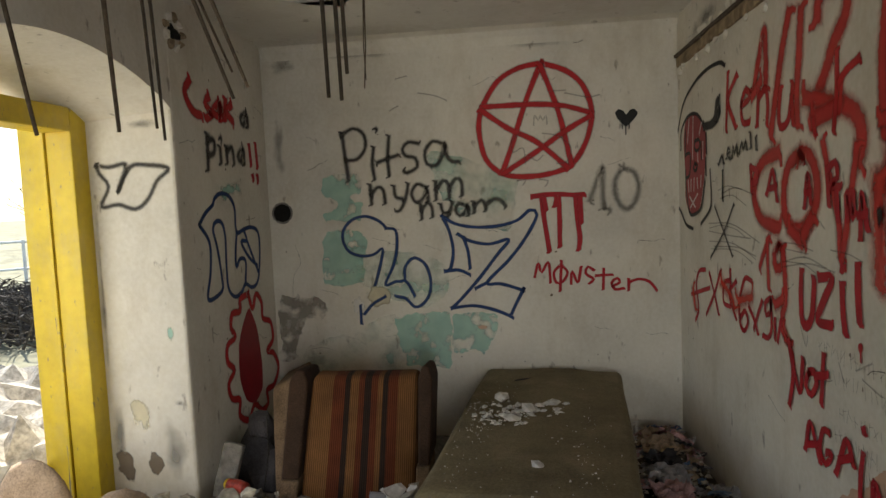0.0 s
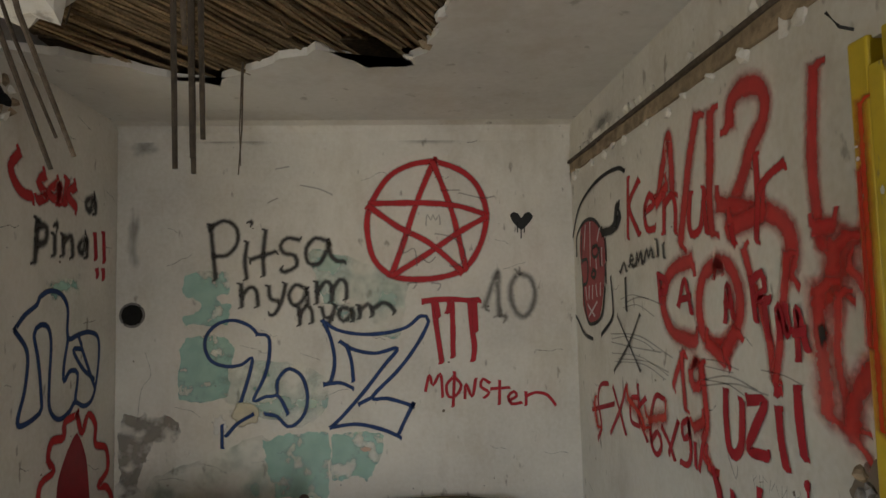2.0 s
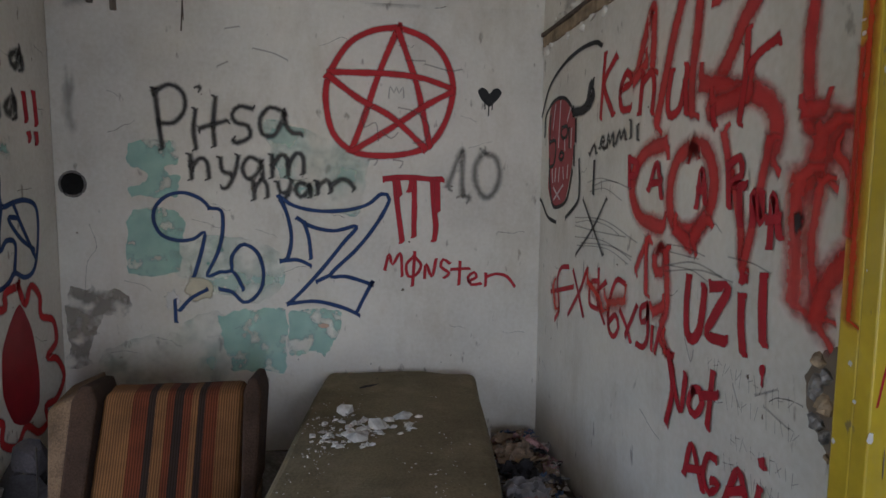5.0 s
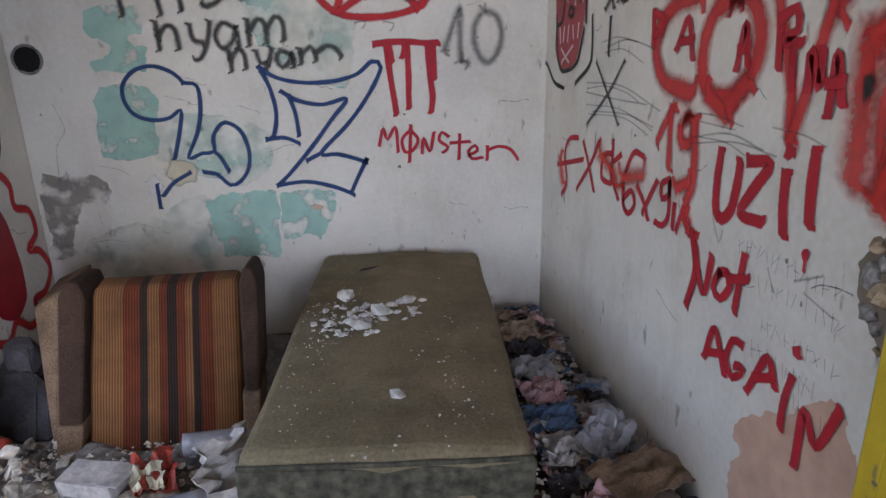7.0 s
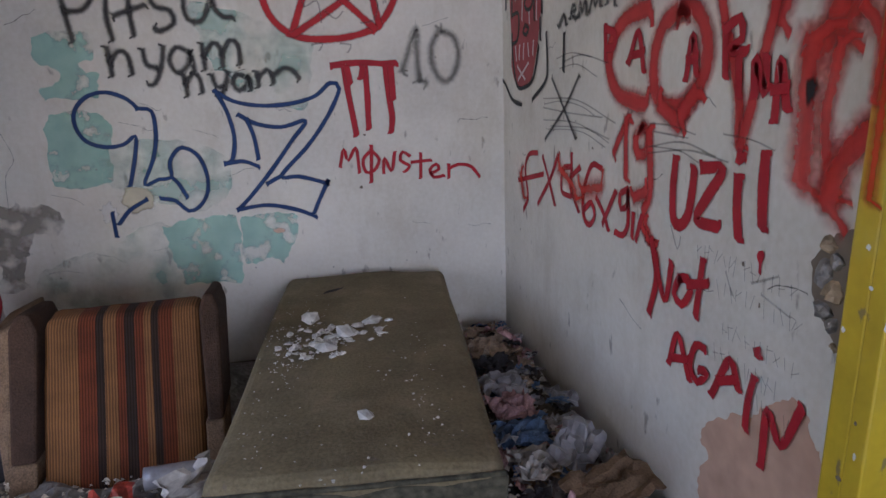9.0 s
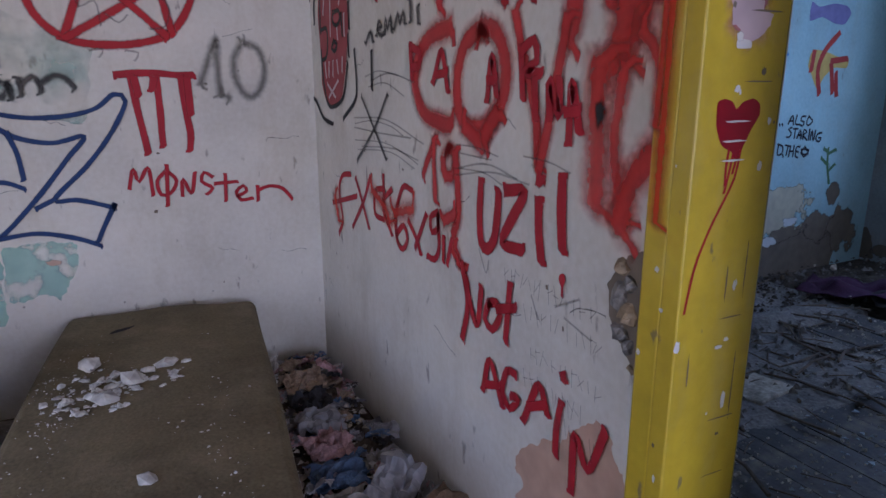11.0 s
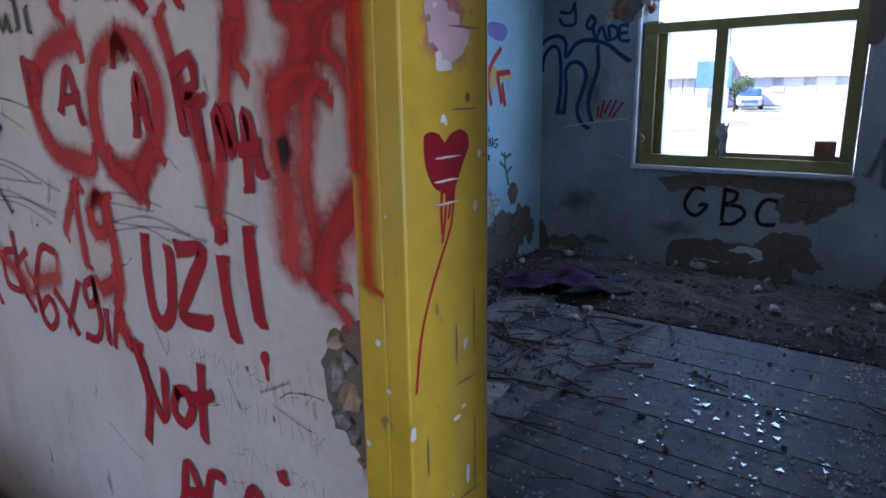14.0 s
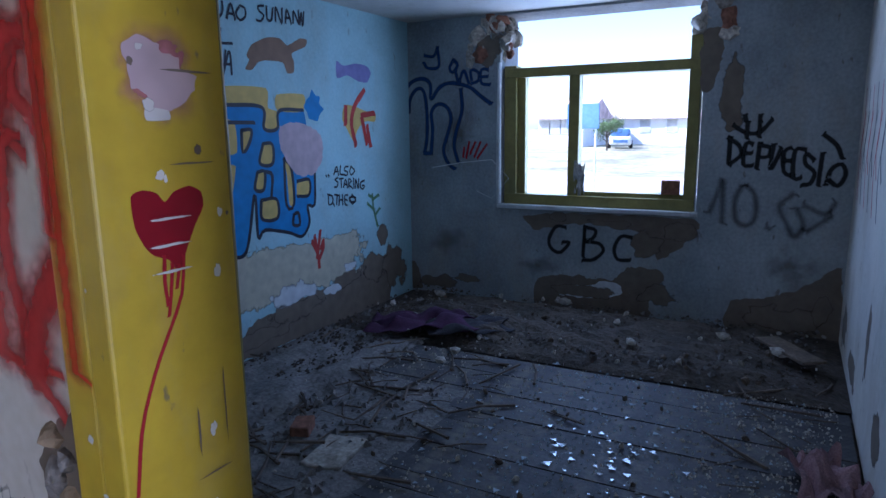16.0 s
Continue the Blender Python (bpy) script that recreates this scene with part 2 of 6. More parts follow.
weather(M["plaster"], 0.6, 0.45, 1.0)
weather(M["ceiling"], 0.4, 0.4, 0.8)
weather(M["blue_wall"], 0.4, 0.25, 1.0)
weather(M["grey_wall"], 0.7, 0.5, 1.1)
weather(M["yellow"], 0.7, 0.3, 2.5)
weather(M["plank"], 0.5, 0.5, 2.0)
weather(M["moss"], 0.6, 0.35, 2.0)
P = dict(
    red=paint("red_spray", (0.46, 0.018, 0.022), 0.55, 0.93, 90, 0.35),
    redsoft=paint("red_spray_mist", (0.58, 0.04, 0.03), 0.95, 0.85, 60, 0.45),
    redpen=paint("red_brush", (0.40, 0.015, 0.025), 0.3, 0.97, 160, 0.3),
    black=paint("black_spray", (0.02, 0.02, 0.02), 0.5, 0.93, 90, 0.35),
    grey=paint("thin_black_spray", (0.055, 0.05, 0.045), 0.8, 0.85, 70, 0.4),
    faint=paint("faint_black_mist", (0.10, 0.095, 0.09), 1.0, 0.62, 60, 0.5),
    pencil=paint("pencil_scribble", (0.15, 0.15, 0.15), 0.6, 0.42, 200, 0.7),
    blue=paint("dark_blue_marker", (0.015, 0.045, 0.15), 0.45, 0.95, 120, 0.3),
    mint=paint("old_mint_paint", (0.40, 0.66, 0.57), 0.45, 0.62, 9, 2.3, 0.9),
    mintthin=paint("thin_mint_paint", (0.45, 0.68, 0.59), 0.8, 0.42, 7, 2.5, 0.9),
    damp=paint("damp_bare_plaster", (0.27, 0.24, 0.20), 0.6, 0.62, 11, 2.3, 0.95),
    redbig=paint("thick_red_spray", (0.54, 0.035, 0.032), 0.8, 0.9, 60, 0.35),
    redmist=paint("thin_red_mist", (0.60, 0.03, 0.01), 1.0, 0.75, 60, 0.4),
    cream=paint("cream_filler", (0.66, 0.60, 0.44), 0.3, 0.9, 14, 1.0, 0.9),
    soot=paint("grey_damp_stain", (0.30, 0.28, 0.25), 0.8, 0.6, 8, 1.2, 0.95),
    core=paint("bare_brown_mortar", (0.20, 0.16, 0.12), 0.15, 1.0, 8, 1.2, 0.95),
    terra=paint("bare_pink_render", (0.55, 0.36, 0.26), 0.2, 1.0, 14, 0.9, 0.95),
    pale=paint("pale_primer", (0.72, 0.74, 0.74), 0.15, 1.0, 10, 1.1, 0.9),
    chip=paint("chipped_white_primer", (0.72, 0.70, 0.66), 0.1, 1.0, 60, 0.9, 0.8),
    sea=paint("mural_blue", (0.05, 0.24, 0.55), 0.08, 1.0, 60, 0.15, 0.7),
    sun=paint("mural_ochre", (0.66, 0.47, 0.13), 0.08, 1.0, 60, 0.15, 0.7),
    coral=paint("mural_red", (0.45, 0.05, 0.04), 0.1, 1.0, 60, 0.2, 0.7),
    lilac=paint("mural_lilac", (0.24, 0.22, 0.45), 0.15, 1.0, 60, 0.2, 0.7),
    turtle=paint("mural_brown", (0.26, 0.16, 0.10), 0.3, 0.95, 40, 0.4, 0.7),
    weed=paint("mural_green", (0.12, 0.24, 0.12), 0.3, 0.9, 40, 0.5, 0.7),
    blush=paint("pale_pink_overpaint", (0.62, 0.48, 0.50), 0.35, 0.95, 25, 0.6, 0.85),
    ink=paint("thin_black_marker", (0.02, 0.02, 0.03), 0.2, 0.95, 200, 0.2),
    sandp=paint("mural_sand", (0.58, 0.54, 0.40), 0.1, 1.0, 12, 0.6, 0.9),
    heart=paint("dark_red_gloss", (0.28, 0.008, 0.018), 0.12, 1.0, 120, 0.25, 0.35),
    crack=paint("hairline_crack", (0.10, 0.09, 0.075), 0.8, 0.8, 60, 1.3, 0.95),
    face=paint("dark_red_thin_spray", (0.40, 0.06, 0.07), 0.3, 0.75, 40, 0.9),
    pinkspray=paint("pink_spray", (0.60, 0.22, 0.28), 0.7, 0.9, 60, 0.4),
)

# ---- helpers of this place ----


def obj(name, bm, material, parent=None, label="", smooth=False):
    me = bpy.data.meshes.new(name)
    bm.normal_update()
    bm.to_mesh(me)
    bm.free()
    me.materials.append(material)
    if smooth:
        for f in me.polygons:
            f.use_smooth = True
    ob = new(name, me)
    if parent:
        ob.parent = parent
    if label:
        ob["label"] = label
    return ob


def part(name, bm, material, parent, label="", smooth=False):
    return obj(name, bm, material, parent, label, smooth)


def thing(name, label, category, at=(0, 0, 0), turn=0.0, group="", kind=""):
    e = new(name)
    e.matrix_world = pose(*at, 0, 0, turn)
    return tagged(e, label, category, group, kind)


def box(x0, y0, z0, x1, y1, z1, bevel=0.0, cuts=0, wobble=0.0, seed=0, seg=2):
    bm = bmesh.new()
    bmesh.ops.create_cube(bm, size=1)
    for v in bm.verts:
        v.co = Vector(((x0 + x1) / 2 + v.co.x * (x1 - x0), (y0 + y1) / 2 + v.co.y * (y1 - y0), (z0 + z1) / 2 + v.co.z * (z1 - z0)))
    if bevel:
        bmesh.ops.bevel(bm, geom=bm.edges[:], offset=bevel, segments=seg, affect="EDGES", profile=0.5)
    if cuts:
        bmesh.ops.subdivide_edges(bm, edges=bm.edges[:], cuts=cuts, use_grid_fill=True)
    if wobble:
        for v in bm.verts:
            v.co += noise.noise_vector(v.co * 7 + Vector((seed, 0, 0))) * wobble
    return bm


def tube(pts, r0, r1=None, sides=6, bm=None):
    """A tapered rod along a few points."""
    bm = bm or bmesh.new()
    r1 = r0 if r1 is None else r1
    pts = [Vector(p) for p in pts]
    rings = []
    for i, p in enumerate(pts):
        d = (pts[min(i + 1, len(pts) - 1)] - pts[max(i - 1, 0)]).normalized()
        a = d.orthogonal().normalized()
        b = d.cross(a)
        r = r0 + (r1 - r0) * i / max(1, len(pts) - 1)
        rings.append([bm.verts.new(p + (a * math.cos(k * math.tau / sides) + b * math.sin(k * math.tau / sides)) * r) for k in range(sides)])
    for A, B in zip(rings, rings[1:]):
        for k in range(sides):
            bm.faces.new((A[k], A[(k + 1) % sides], B[(k + 1) % sides], B[k]))
    bm.faces.new(rings[0][::-1])
    bm.faces.new(rings[-1])
    return bm


def chunk(size, seed, flat=0.6, sub=1):
    """A broken lump."""
    bm = bmesh.new()
    bmesh.ops.create_icosphere(bm, subdivisions=sub, radius=1)
    for v in bm.verts:
        n = noise.noise_vector(v.co * 1.3 + Vector((seed * 3.7, seed, 0)))
        v.co = Vector((v.co.x, v.co.y * 0.8, v.co.z * flat)) * (1 + 0.5 * n.x) * size + n * size * 0.25
    return bm


def crumple(w, h, seed, lift=0.35, n=7):
    """A crumpled sheet of paper or cloth, thick enough to see."""
    bm = bmesh.new()
    bmesh.ops.create_grid(bm, x_segments=n, y_segments=n, size=0.5)
    for v in bm.verts:
        p = Vector((v.co.x * 3 + seed * 2.1, v.co.y * 3 + seed, seed * 0.7))
        k = noise.noise_vector(p)
        v.co = Vector((v.co.x * w, v.co.y * h, 0)) + Vector((k.x * w * 0.18, k.y * h * 0.18, abs(k.z) * lift * (w + h) / 2))
    geom = bmesh.ops.extrude_face_region(bm, geom=bm.faces[:])
    for v in [g for g in geom["geom"] if isinstance(g, bmesh.types.BMVert)]:
        v.co.z += 0.003
    return bm


def sheet_patch(pts, z0, z1):
    """A flat plate from its outline."""
    bm = bmesh.new()
    lo = [bm.verts.new((x, y, z0)) for x, y in pts]
    hi = [bm.verts.new((x, y, z1)) for x, y in pts]
    bm.faces.new(lo[::-1])
    bm.faces.new(hi)
    for i in range(len(pts)):
        j = (i + 1) % len(pts)
        bm.faces.new((lo[i], lo[j], hi[j], hi[i]))
    bmesh.ops.triangulate(bm, faces=[f for f in bm.faces if len(f.verts) > 4])
    bmesh.ops.recalc_face_normals(bm, faces=bm.faces[:])
    return bm


def ragged(pts, step=0.06, amp=0.03, seed=0.0):
    """A line through the points, broken up like torn plaster."""
    out = []
    for (x0, y0), (x1, y1) in zip(pts, pts[1:]):
        n = max(1, int(math.hypot(x1 - x0, y1 - y0) / step))
        for i in range(n):
            t = i / n
            k = noise.noise_vector(Vector((x0 + (x1 - x0) * t, y0 + (y1 - y0) * t, seed)) * 9)
            out.append((x0 + (x1 - x0) * t + k.x * amp, y0 + (y1 - y0) * t + k.y * amp))
    return out


# ---- structure ----
XL, XR, YB, RX, RY, H1, H2 = -1.135, 1.45, 4.2, 6.25, 0.63, 2.56, 2.48
YR = 3.03      # the arch's far reveal
XW = 1.65      # the other side of the door wall
DY = 1.736     # the yellow jamb


def S(name, bm, material, label, category):
    return tagged(obj(name, bm, material), label, category, kind="structure")


S("ground", box(-400, -400, -0.5, 400, 400, -0.12), M["field"], "dry grass field round the ruined house", "ground")
floor1 = S("floor", box(-1.9, -2.6, -0.2, XW, YB, 0.0), M["dirt"], "dirty concrete floor strewn with rubble", "floor")
floor2 = S("floor_2", box(XW, RY - 0.01, -0.2, RX, YB, -0.03), M["dirt"], "bare earth floor under torn-up floorboards", "floor")
wall_back = S("wall_north", box(XL - 0.5, YB, -0.2, XW - 0.1, YB + 0.35, 2.9), M["plaster"], "white plastered wall covered in graffiti", "wall")
wall_mural = S("wall_north_2", box(XW - 0.1, YB, -0.2, RX + 0.4, YB + 0.35, 2.9), M["blue_wall"], "sea-blue painted wall with a flaking mural", "wall")
S("wall_west_end", box(XL - 0.72, YR, -0.2, XL, YB, 2.9, 0.015), M["plaster"], "white plastered wall beside the arched doorway", "wall")
S("wall_west_start", box(XL - 0.72, -2.6, -0.2, XL, 1.65, 2.9), M["plaster"], "white plastered wall", "wall")
# arch over the doorway
bm = bmesh.new()
N_ARC = 20
rows = []
for i in range(N_ARC + 1):
    t = i / N_ARC
    y = 1.65 + (YR - 1.65) * t
    z = 2.01 + 0.17 * math.sin(math.pi * t) ** 0.8
    rows.append([bm.verts.new(p) for p in ((XL, y, z), (XL - 0.72, y, z - 0.06), (XL - 0.72, y, 2.9), (XL, y, 2.9))])
for A, B in zip(rows, rows[1:]):
    for k in range(4):
        bm.faces.new((A[k], B[k], B[(k + 1) % 4], A[(k + 1) % 4]))
bm.faces.new(rows[0])
bm.faces.new(rows[-1][::-1])
bmesh.ops.recalc_face_normals(bm, faces=bm.faces[:])
S("wall_west_arch", bm, M["plaster"], "segmental plastered arch over the doorway", "wall")
# unseen closing wall; its opening is added for the rear fill lamp
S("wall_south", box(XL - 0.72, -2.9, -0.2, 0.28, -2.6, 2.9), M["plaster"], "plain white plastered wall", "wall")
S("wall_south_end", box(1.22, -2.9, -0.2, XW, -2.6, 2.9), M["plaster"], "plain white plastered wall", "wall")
S("wall_south_lintel", box(0.28, -2.9, 2.12, 1.22, -2.6, 2.9), M["plaster"], "plaster over the unseen rear opening", "wall")
wall_door = S("wall_east", box(XR, 1.84, -0.2, XW, YB, 2.9), M["plaster"], "white plastered wall with red graffiti beside the doorway", "wall")
S("wall_east_lintel", box(XR, 0.82, 2.09, XW, 1.84, 2.9), M["plaster"], "plaster over the yellow doorway", "wall")
S("wall_east_start", box(XR, -2.6, -0.2, XW, 0.82, 2.9), M["plaster"], "white plastered wall", "wall")
S("wall_south_2", box(XW, RY - 0.3, -0.2, RX + 0.4, RY, 2.9), M["plaster"], "dirty pale plastered wall with scribbles", "wall")
WY0, WY1, WZ0 = 1.65, 3.28, 0.86
wall_win = S("wall_east_2", box(RX, RY, -0.2, RX + 0.4, YB, WZ0), M["grey_wall"], "grey plaster below the broken window", "wall")
S("wall_east_2_left", box(RX, WY1, WZ0, RX + 0.4, YB, 2.9), M["grey_wall"], "grey plaster beside the broken window", "wall")
S("wall_east_2_right", box(RX, RY, WZ0, RX + 0.4, WY0, 2.9), M["grey_wall"], "grey plaster beside the broken window", "wall")
S("ceiling_2", box(XW, RY, H2, RX, YB, H2 + 0.1), M["ceiling"], "grimy white ceiling", "ceiling")
# torn ceiling: sound plaster to the north and east, reed mat bare above the rest
edge = ragged([(0.62, -2.6), (0.66, 1.6), (0.60, 2.72), (0.50, 3.22), (0.30, 3.26), (0.12, 3.06), (-0.12, 3.24), (-0.44, 3.52), (-0.76, 3.25), (XL, 3.05)], 0.05, 0.05, 2.0)
edge[0] = (0.62, -2.6)
S("ceiling", sheet_patch(edge + [(XL, 3.05), (XL, YB), (XR, YB), (XR, -2.6)], H1, H1 + 0.035), M["ceiling"], "torn plaster ceiling with bare reeds showing", "ceiling")
S("roof", box(-1.8, -3, H1 + 0.25, RX + 0.6, YB + 0.5, H1 + 0.35), M["wood"], "dark boards above the reed ceiling", "roof")
# cove
bm = bmesh.new()
cove = [(YB - 0.002, H1 - 0.10), (YB - 0.012, H1 - 0.05), (YB - 0.04, H1 - 0.016), (YB - 0.10, H1 - 0.001), (YB, H1)]
bm.faces.new([bm.verts.new((XL, y, z)) for y, z in cove])
ex = bmesh.ops.extrude_face_region(bm, geom=bm.faces[:])
for v in [g for g in ex["geom"] if isinstance(g, bmesh.types.BMVert)]:
    v.co.x = XR
bmesh.ops.recalc_face_normals(bm, faces=bm.faces[:])
S("trim_cove", bm, M["plaster"], "rounded plaster cove under the ceiling", "trim")

from mathutils.geometry import tessellate_polygon

# ---- painting on walls ----
FACES = dict(
    B=lambda u, v, d: (u, YB - d, v), M=lambda u, v, d: (u, YB - d, v), R=lambda u, v, d: (XR - d, u, v),
    L=lambda u, v, d: (XL + d, u, v), V=lambda u, v, d: (u, YR - d, v), J=lambda u, v, d: (u, DY - d, v),
    W=lambda u, v, d: (RX - d, u, v), A=lambda u, v, d: (XR - 0.014 - d, u, v), S=lambda u, v, d: (u, RY + d, v))
COAT = {k: 0.0008 for k in FACES}


def smooth_line(pts):
    """A Catmull-Rom line through the stroke's points."""
    if len(pts) < 3:
        return pts
    q = [pts[0] * 2 - pts[1], *pts, pts[-1] * 2 - pts[-2]]
    out = []
    for a, b, c, d in zip(q, q[1:], q[2:], q[3:]):
        n = max(2, min(8, int((c - b).length / 0.02)))
        for i in range(n):
            t = i / n
            out.append(0.5 * (2 * b + (c - a) * t + (2 * a - 5 * b + 4 * c - d) * t * t + (3 * b - a - 3 * c + d) * t ** 3))
    return out + [pts[-1]]


def read(line):
    return [Vector([float(k) for k in p.split(",")]) for p in line.split()]


def draw(label, wall, coat, width, strokes):
    """Painted strokes as thin strips of paint on a wall."""
    root = thing("graffiti", label, "graffiti", FACES[wall](*read(strokes.split("|")[0])[0], 0))
    back = root.matrix_world.inverted()
    for s in strokes.split("|"):
        bm = bmesh.new()
        uv = bm.loops.layers.uv.new("UVMap")
        pts = smooth_line(read(s))
        COAT[wall] += 0.00003
        tangent = [(pts[min(i + 1, len(pts) - 1)] - pts[max(i - 1, 0)]).normalized() for i in range(len(pts))]
        pts = [pts[0] - tangent[0] * width * 0.4, *pts, pts[-1] + tangent[-1] * width * 0.4]
        tangent = [tangent[0], *tangent, tangent[-1]]
        rows = []
        for i, (p, d) in enumerate(zip(pts, tangent)):
            end = i in (0, len(pts) - 1)
            side = Vector((-d.y, d.x)) * width / 2 * (1 + 0.18 * noise.noise(Vector((p.x, p.y, 3.0)) * 12))
            rows.append(tuple(bm.verts.new(back @ Vector(FACES[wall](*q, COAT[wall]))) for q in (p + side, p, p - side)) + (end,))
        for A, B in zip(rows, rows[1:]):
            for k, (va, vb) in enumerate(((1.0, 0.0), (0.0, -1.0))):
                f = bm.faces.new((A[k], A[k + 1], B[k + 1], B[k]))
                for loop, val in zip(f.loops, (1.0 if A[3] else va, 1.0 if A[3] else vb, 1.0 if B[3] else vb, 1.0 if B[3] else va)):
                    loop[uv].uv = (0.5, val)
        part("stroke", bm, P[coat], root)
    return root


def fill(label, wall, coat, outline):
    """A painted area with a rounded hand-drawn outline."""
    COAT[wall] += 0.00004
    pts = read(outline)
    n = len(pts)
    line = []
    for k in range(n):
        a, b, c, d = pts[k - 1], pts[k], pts[(k + 1) % n], pts[(k + 2) % n]
        for t in (0.0, 0.25, 0.5, 0.75):
            curve = 0.5 * (2 * b + (c - a) * t + (2 * a - 5 * b + 4 * c - d) * t * t + (3 * b - a - 3 * c + d) * t ** 3)
            line.append(curve * 0.6 + b.lerp(c, t) * 0.4)
    if coat in ("core", "terra", "mint", "mintthin", "damp", "pale", "blush"):
        size = 0.012 if coat == "blush" else 0.03
        torn = []
        for a, b in zip(line, line[1:] + line[:1]):
            for t in (0.0, 0.33, 0.67):
                p = a.lerp(b, t)
                k = noise.noise_vector(Vector((p.x, p.y, 0.5)) * (0.35 / size)) + noise.noise_vector(Vector((p.x, p.y, 7.5)) * (1.1 / size)) * 0.6
                torn.append(p + Vector((k.x, k.y)) * size * 0.8)
        line = torn
    flat = [Vector((p.x, p.y, 0)) for p in line]
    bm = bmesh.new()
    uv = bm.loops.layers.uv.new("UVMap")
    made = [bm.verts.new(FACES[wall](p.x, p.y, COAT[wall])) for p in line]
    for tri in tessellate_polygon([flat]):
        if len(set(tri)) == 3:
            f = bm.faces.new([made[k] for k in tri])
            for loop in f.loops:
                loop[uv].uv = (0.5, 0.0)
    return tagged(obj("painted_area", bm, P[coat]), label, "graffiti")


def patch(label, wall, coat, u, v, ru, rv, seed=0.0, box=False, name="wear_patch"):
    """A worn patch with a ragged rim, on the surface of a wall."""
    COAT[wall] += 0.00003
    bm = bmesh.new()
    uv = bm.loops.layers.uv.new("UVMap")
    mid = bm.verts.new(FACES[wall](u, v, COAT[wall]))
    n = 40
    ring = []
    for i in range(n):
        a = i * math.tau / n
        c, s = math.cos(a), math.sin(a)
        k = 1 / max(abs(c), abs(s)) if box else 1.0
        k *= 1 + (0.12 if box else 0.35) * noise.noise(Vector((c * 1.7 + seed, s * 1.7, seed)))
        ring.append(bm.verts.new(FACES[wall](u + c * ru * k, v + s * rv * k, COAT[wall])))
    for i in range(n):
        f = bm.faces.new((mid, ring[i], ring[(i + 1) % n]))
        for loop, val in zip(f.loops, (0.0, 1.0, 1.0)):
            loop[uv].uv = (0.5, val)
    return tagged(obj(name, bm, P[coat]), label, "wall stain", kind="structure")


# worn paint beneath the graffiti
fill("patch of old mint-green paint on plaster", "B", "mint", "-0.762,1.707 -0.536,1.715 -0.530,1.597 -0.592,1.583 -0.576,1.535 -0.530,1.518 -0.545,1.424 -0.760,1.424 -0.767,1.477 -0.699,1.507 -0.699,1.554 -0.767,1.587")
fill("patch of old mint-green paint on plaster", "B", "mint", "-0.784,1.347 -0.560,1.353 -0.508,1.282 -0.530,1.158 -0.545,1.010 -0.789,1.013 -0.808,1.229")
fill("thin worn mint-green paint on plaster", "B", "mintthin", "-0.948,0.588 -0.711,0.691 -0.588,0.705 -0.424,0.795 -0.301,0.794 -0.296,0.526 -0.270,0.467 -0.318,0.365 -0.681,0.384 -0.977,0.433")
fill("patch of old mint-green paint on plaster", "B", "mint", "-0.344,0.779 -0.146,0.811 0.023,0.804 0.010,0.591 -0.008,0.455 -0.269,0.474 -0.306,0.619")
fill("patch of old mint-green paint on plaster", "B", "mint", "0.050,0.796 0.311,0.800 0.310,0.690 0.242,0.533 0.157,0.578 0.054,0.518 0.024,0.559")
fill("thin worn mint-green paint on plaster", "B", "mintthin", "-0.590,1.176 -0.282,1.213 0.004,1.121 0.008,0.924 -0.141,0.846 -0.533,0.963")
fill("faint mint tint on plaster", "B", "mintthin", "-0.073,1.843 0.277,1.739 0.469,1.638 0.398,1.318 0.081,1.455 -0.043,1.650")
fill("grey damp stain near the corner", "B", "damp", "-1.100,0.942 -1.033,0.926 -0.989,0.953 -0.930,0.929 -0.840,0.928 -0.789,0.853 -0.841,0.779 -0.923,0.806 -0.960,0.707 -1.004,0.652 -1.007,0.527 -1.115,0.514 -1.124,0.663 -1.120,0.808")
fill("bare pinkish render at the foot of the wall", "R", "terra", "2.251,-0.093 2.249,0.159 2.286,0.271 2.250,0.411 2.289,0.428 2.234,0.522 2.148,0.607 2.030,0.675 1.949,0.754 1.907,0.716 1.876,0.657 1.845,0.649 1.805,0.519 1.770,0.370")
fill("hole in the plaster beside the door frame", "R", "core", "1.942,1.079 1.915,1.137 1.872,1.157 1.851,1.149 1.846,1.090 1.844,1.006 1.844,0.923 1.867,0.922 1.899,0.959 1.925,1.001 1.948,1.044")
fill("bare brown mortar where plaster fell", "W", "core", "3.065,0.757 2.684,0.821 1.659,0.825 1.676,0.682 1.795,0.552 1.895,0.475 1.980,0.616 2.117,0.708 2.394,0.747 2.682,0.720 2.933,0.656")
fill("bare brown mortar where plaster fell", "W", "core", "2.895,-0.112 2.926,0.219 2.672,0.289 2.475,0.289 2.283,0.269 2.194,0.354 2.105,0.410 1.970,0.394 1.873,0.385 1.856,0.303 1.954,0.246 1.978,0.078 1.995,-0.044")
fill("bare brown mortar where plaster fell", "W", "core", "1.363,-0.051 1.371,0.210 1.178,0.251 0.993,0.306 0.826,0.397 0.771,0.457 0.663,0.533 0.624,0.244 0.590,-0.026")
fill("bare brown mortar where plaster fell", "W", "core", "4.253,0.028 4.248,0.238 4.164,0.279 4.104,0.128 4.088,0.017")
fill("bare brown mortar where plaster fell", "W", "core", "1.665,1.792 1.669,2.195 1.556,2.226 1.527,2.067 1.582,1.830")
fill("pale plaster patch among the bare mortar", "W", "pale", "2.718,0.114 2.669,0.169 2.237,0.264 2.186,0.154 2.469,0.102")
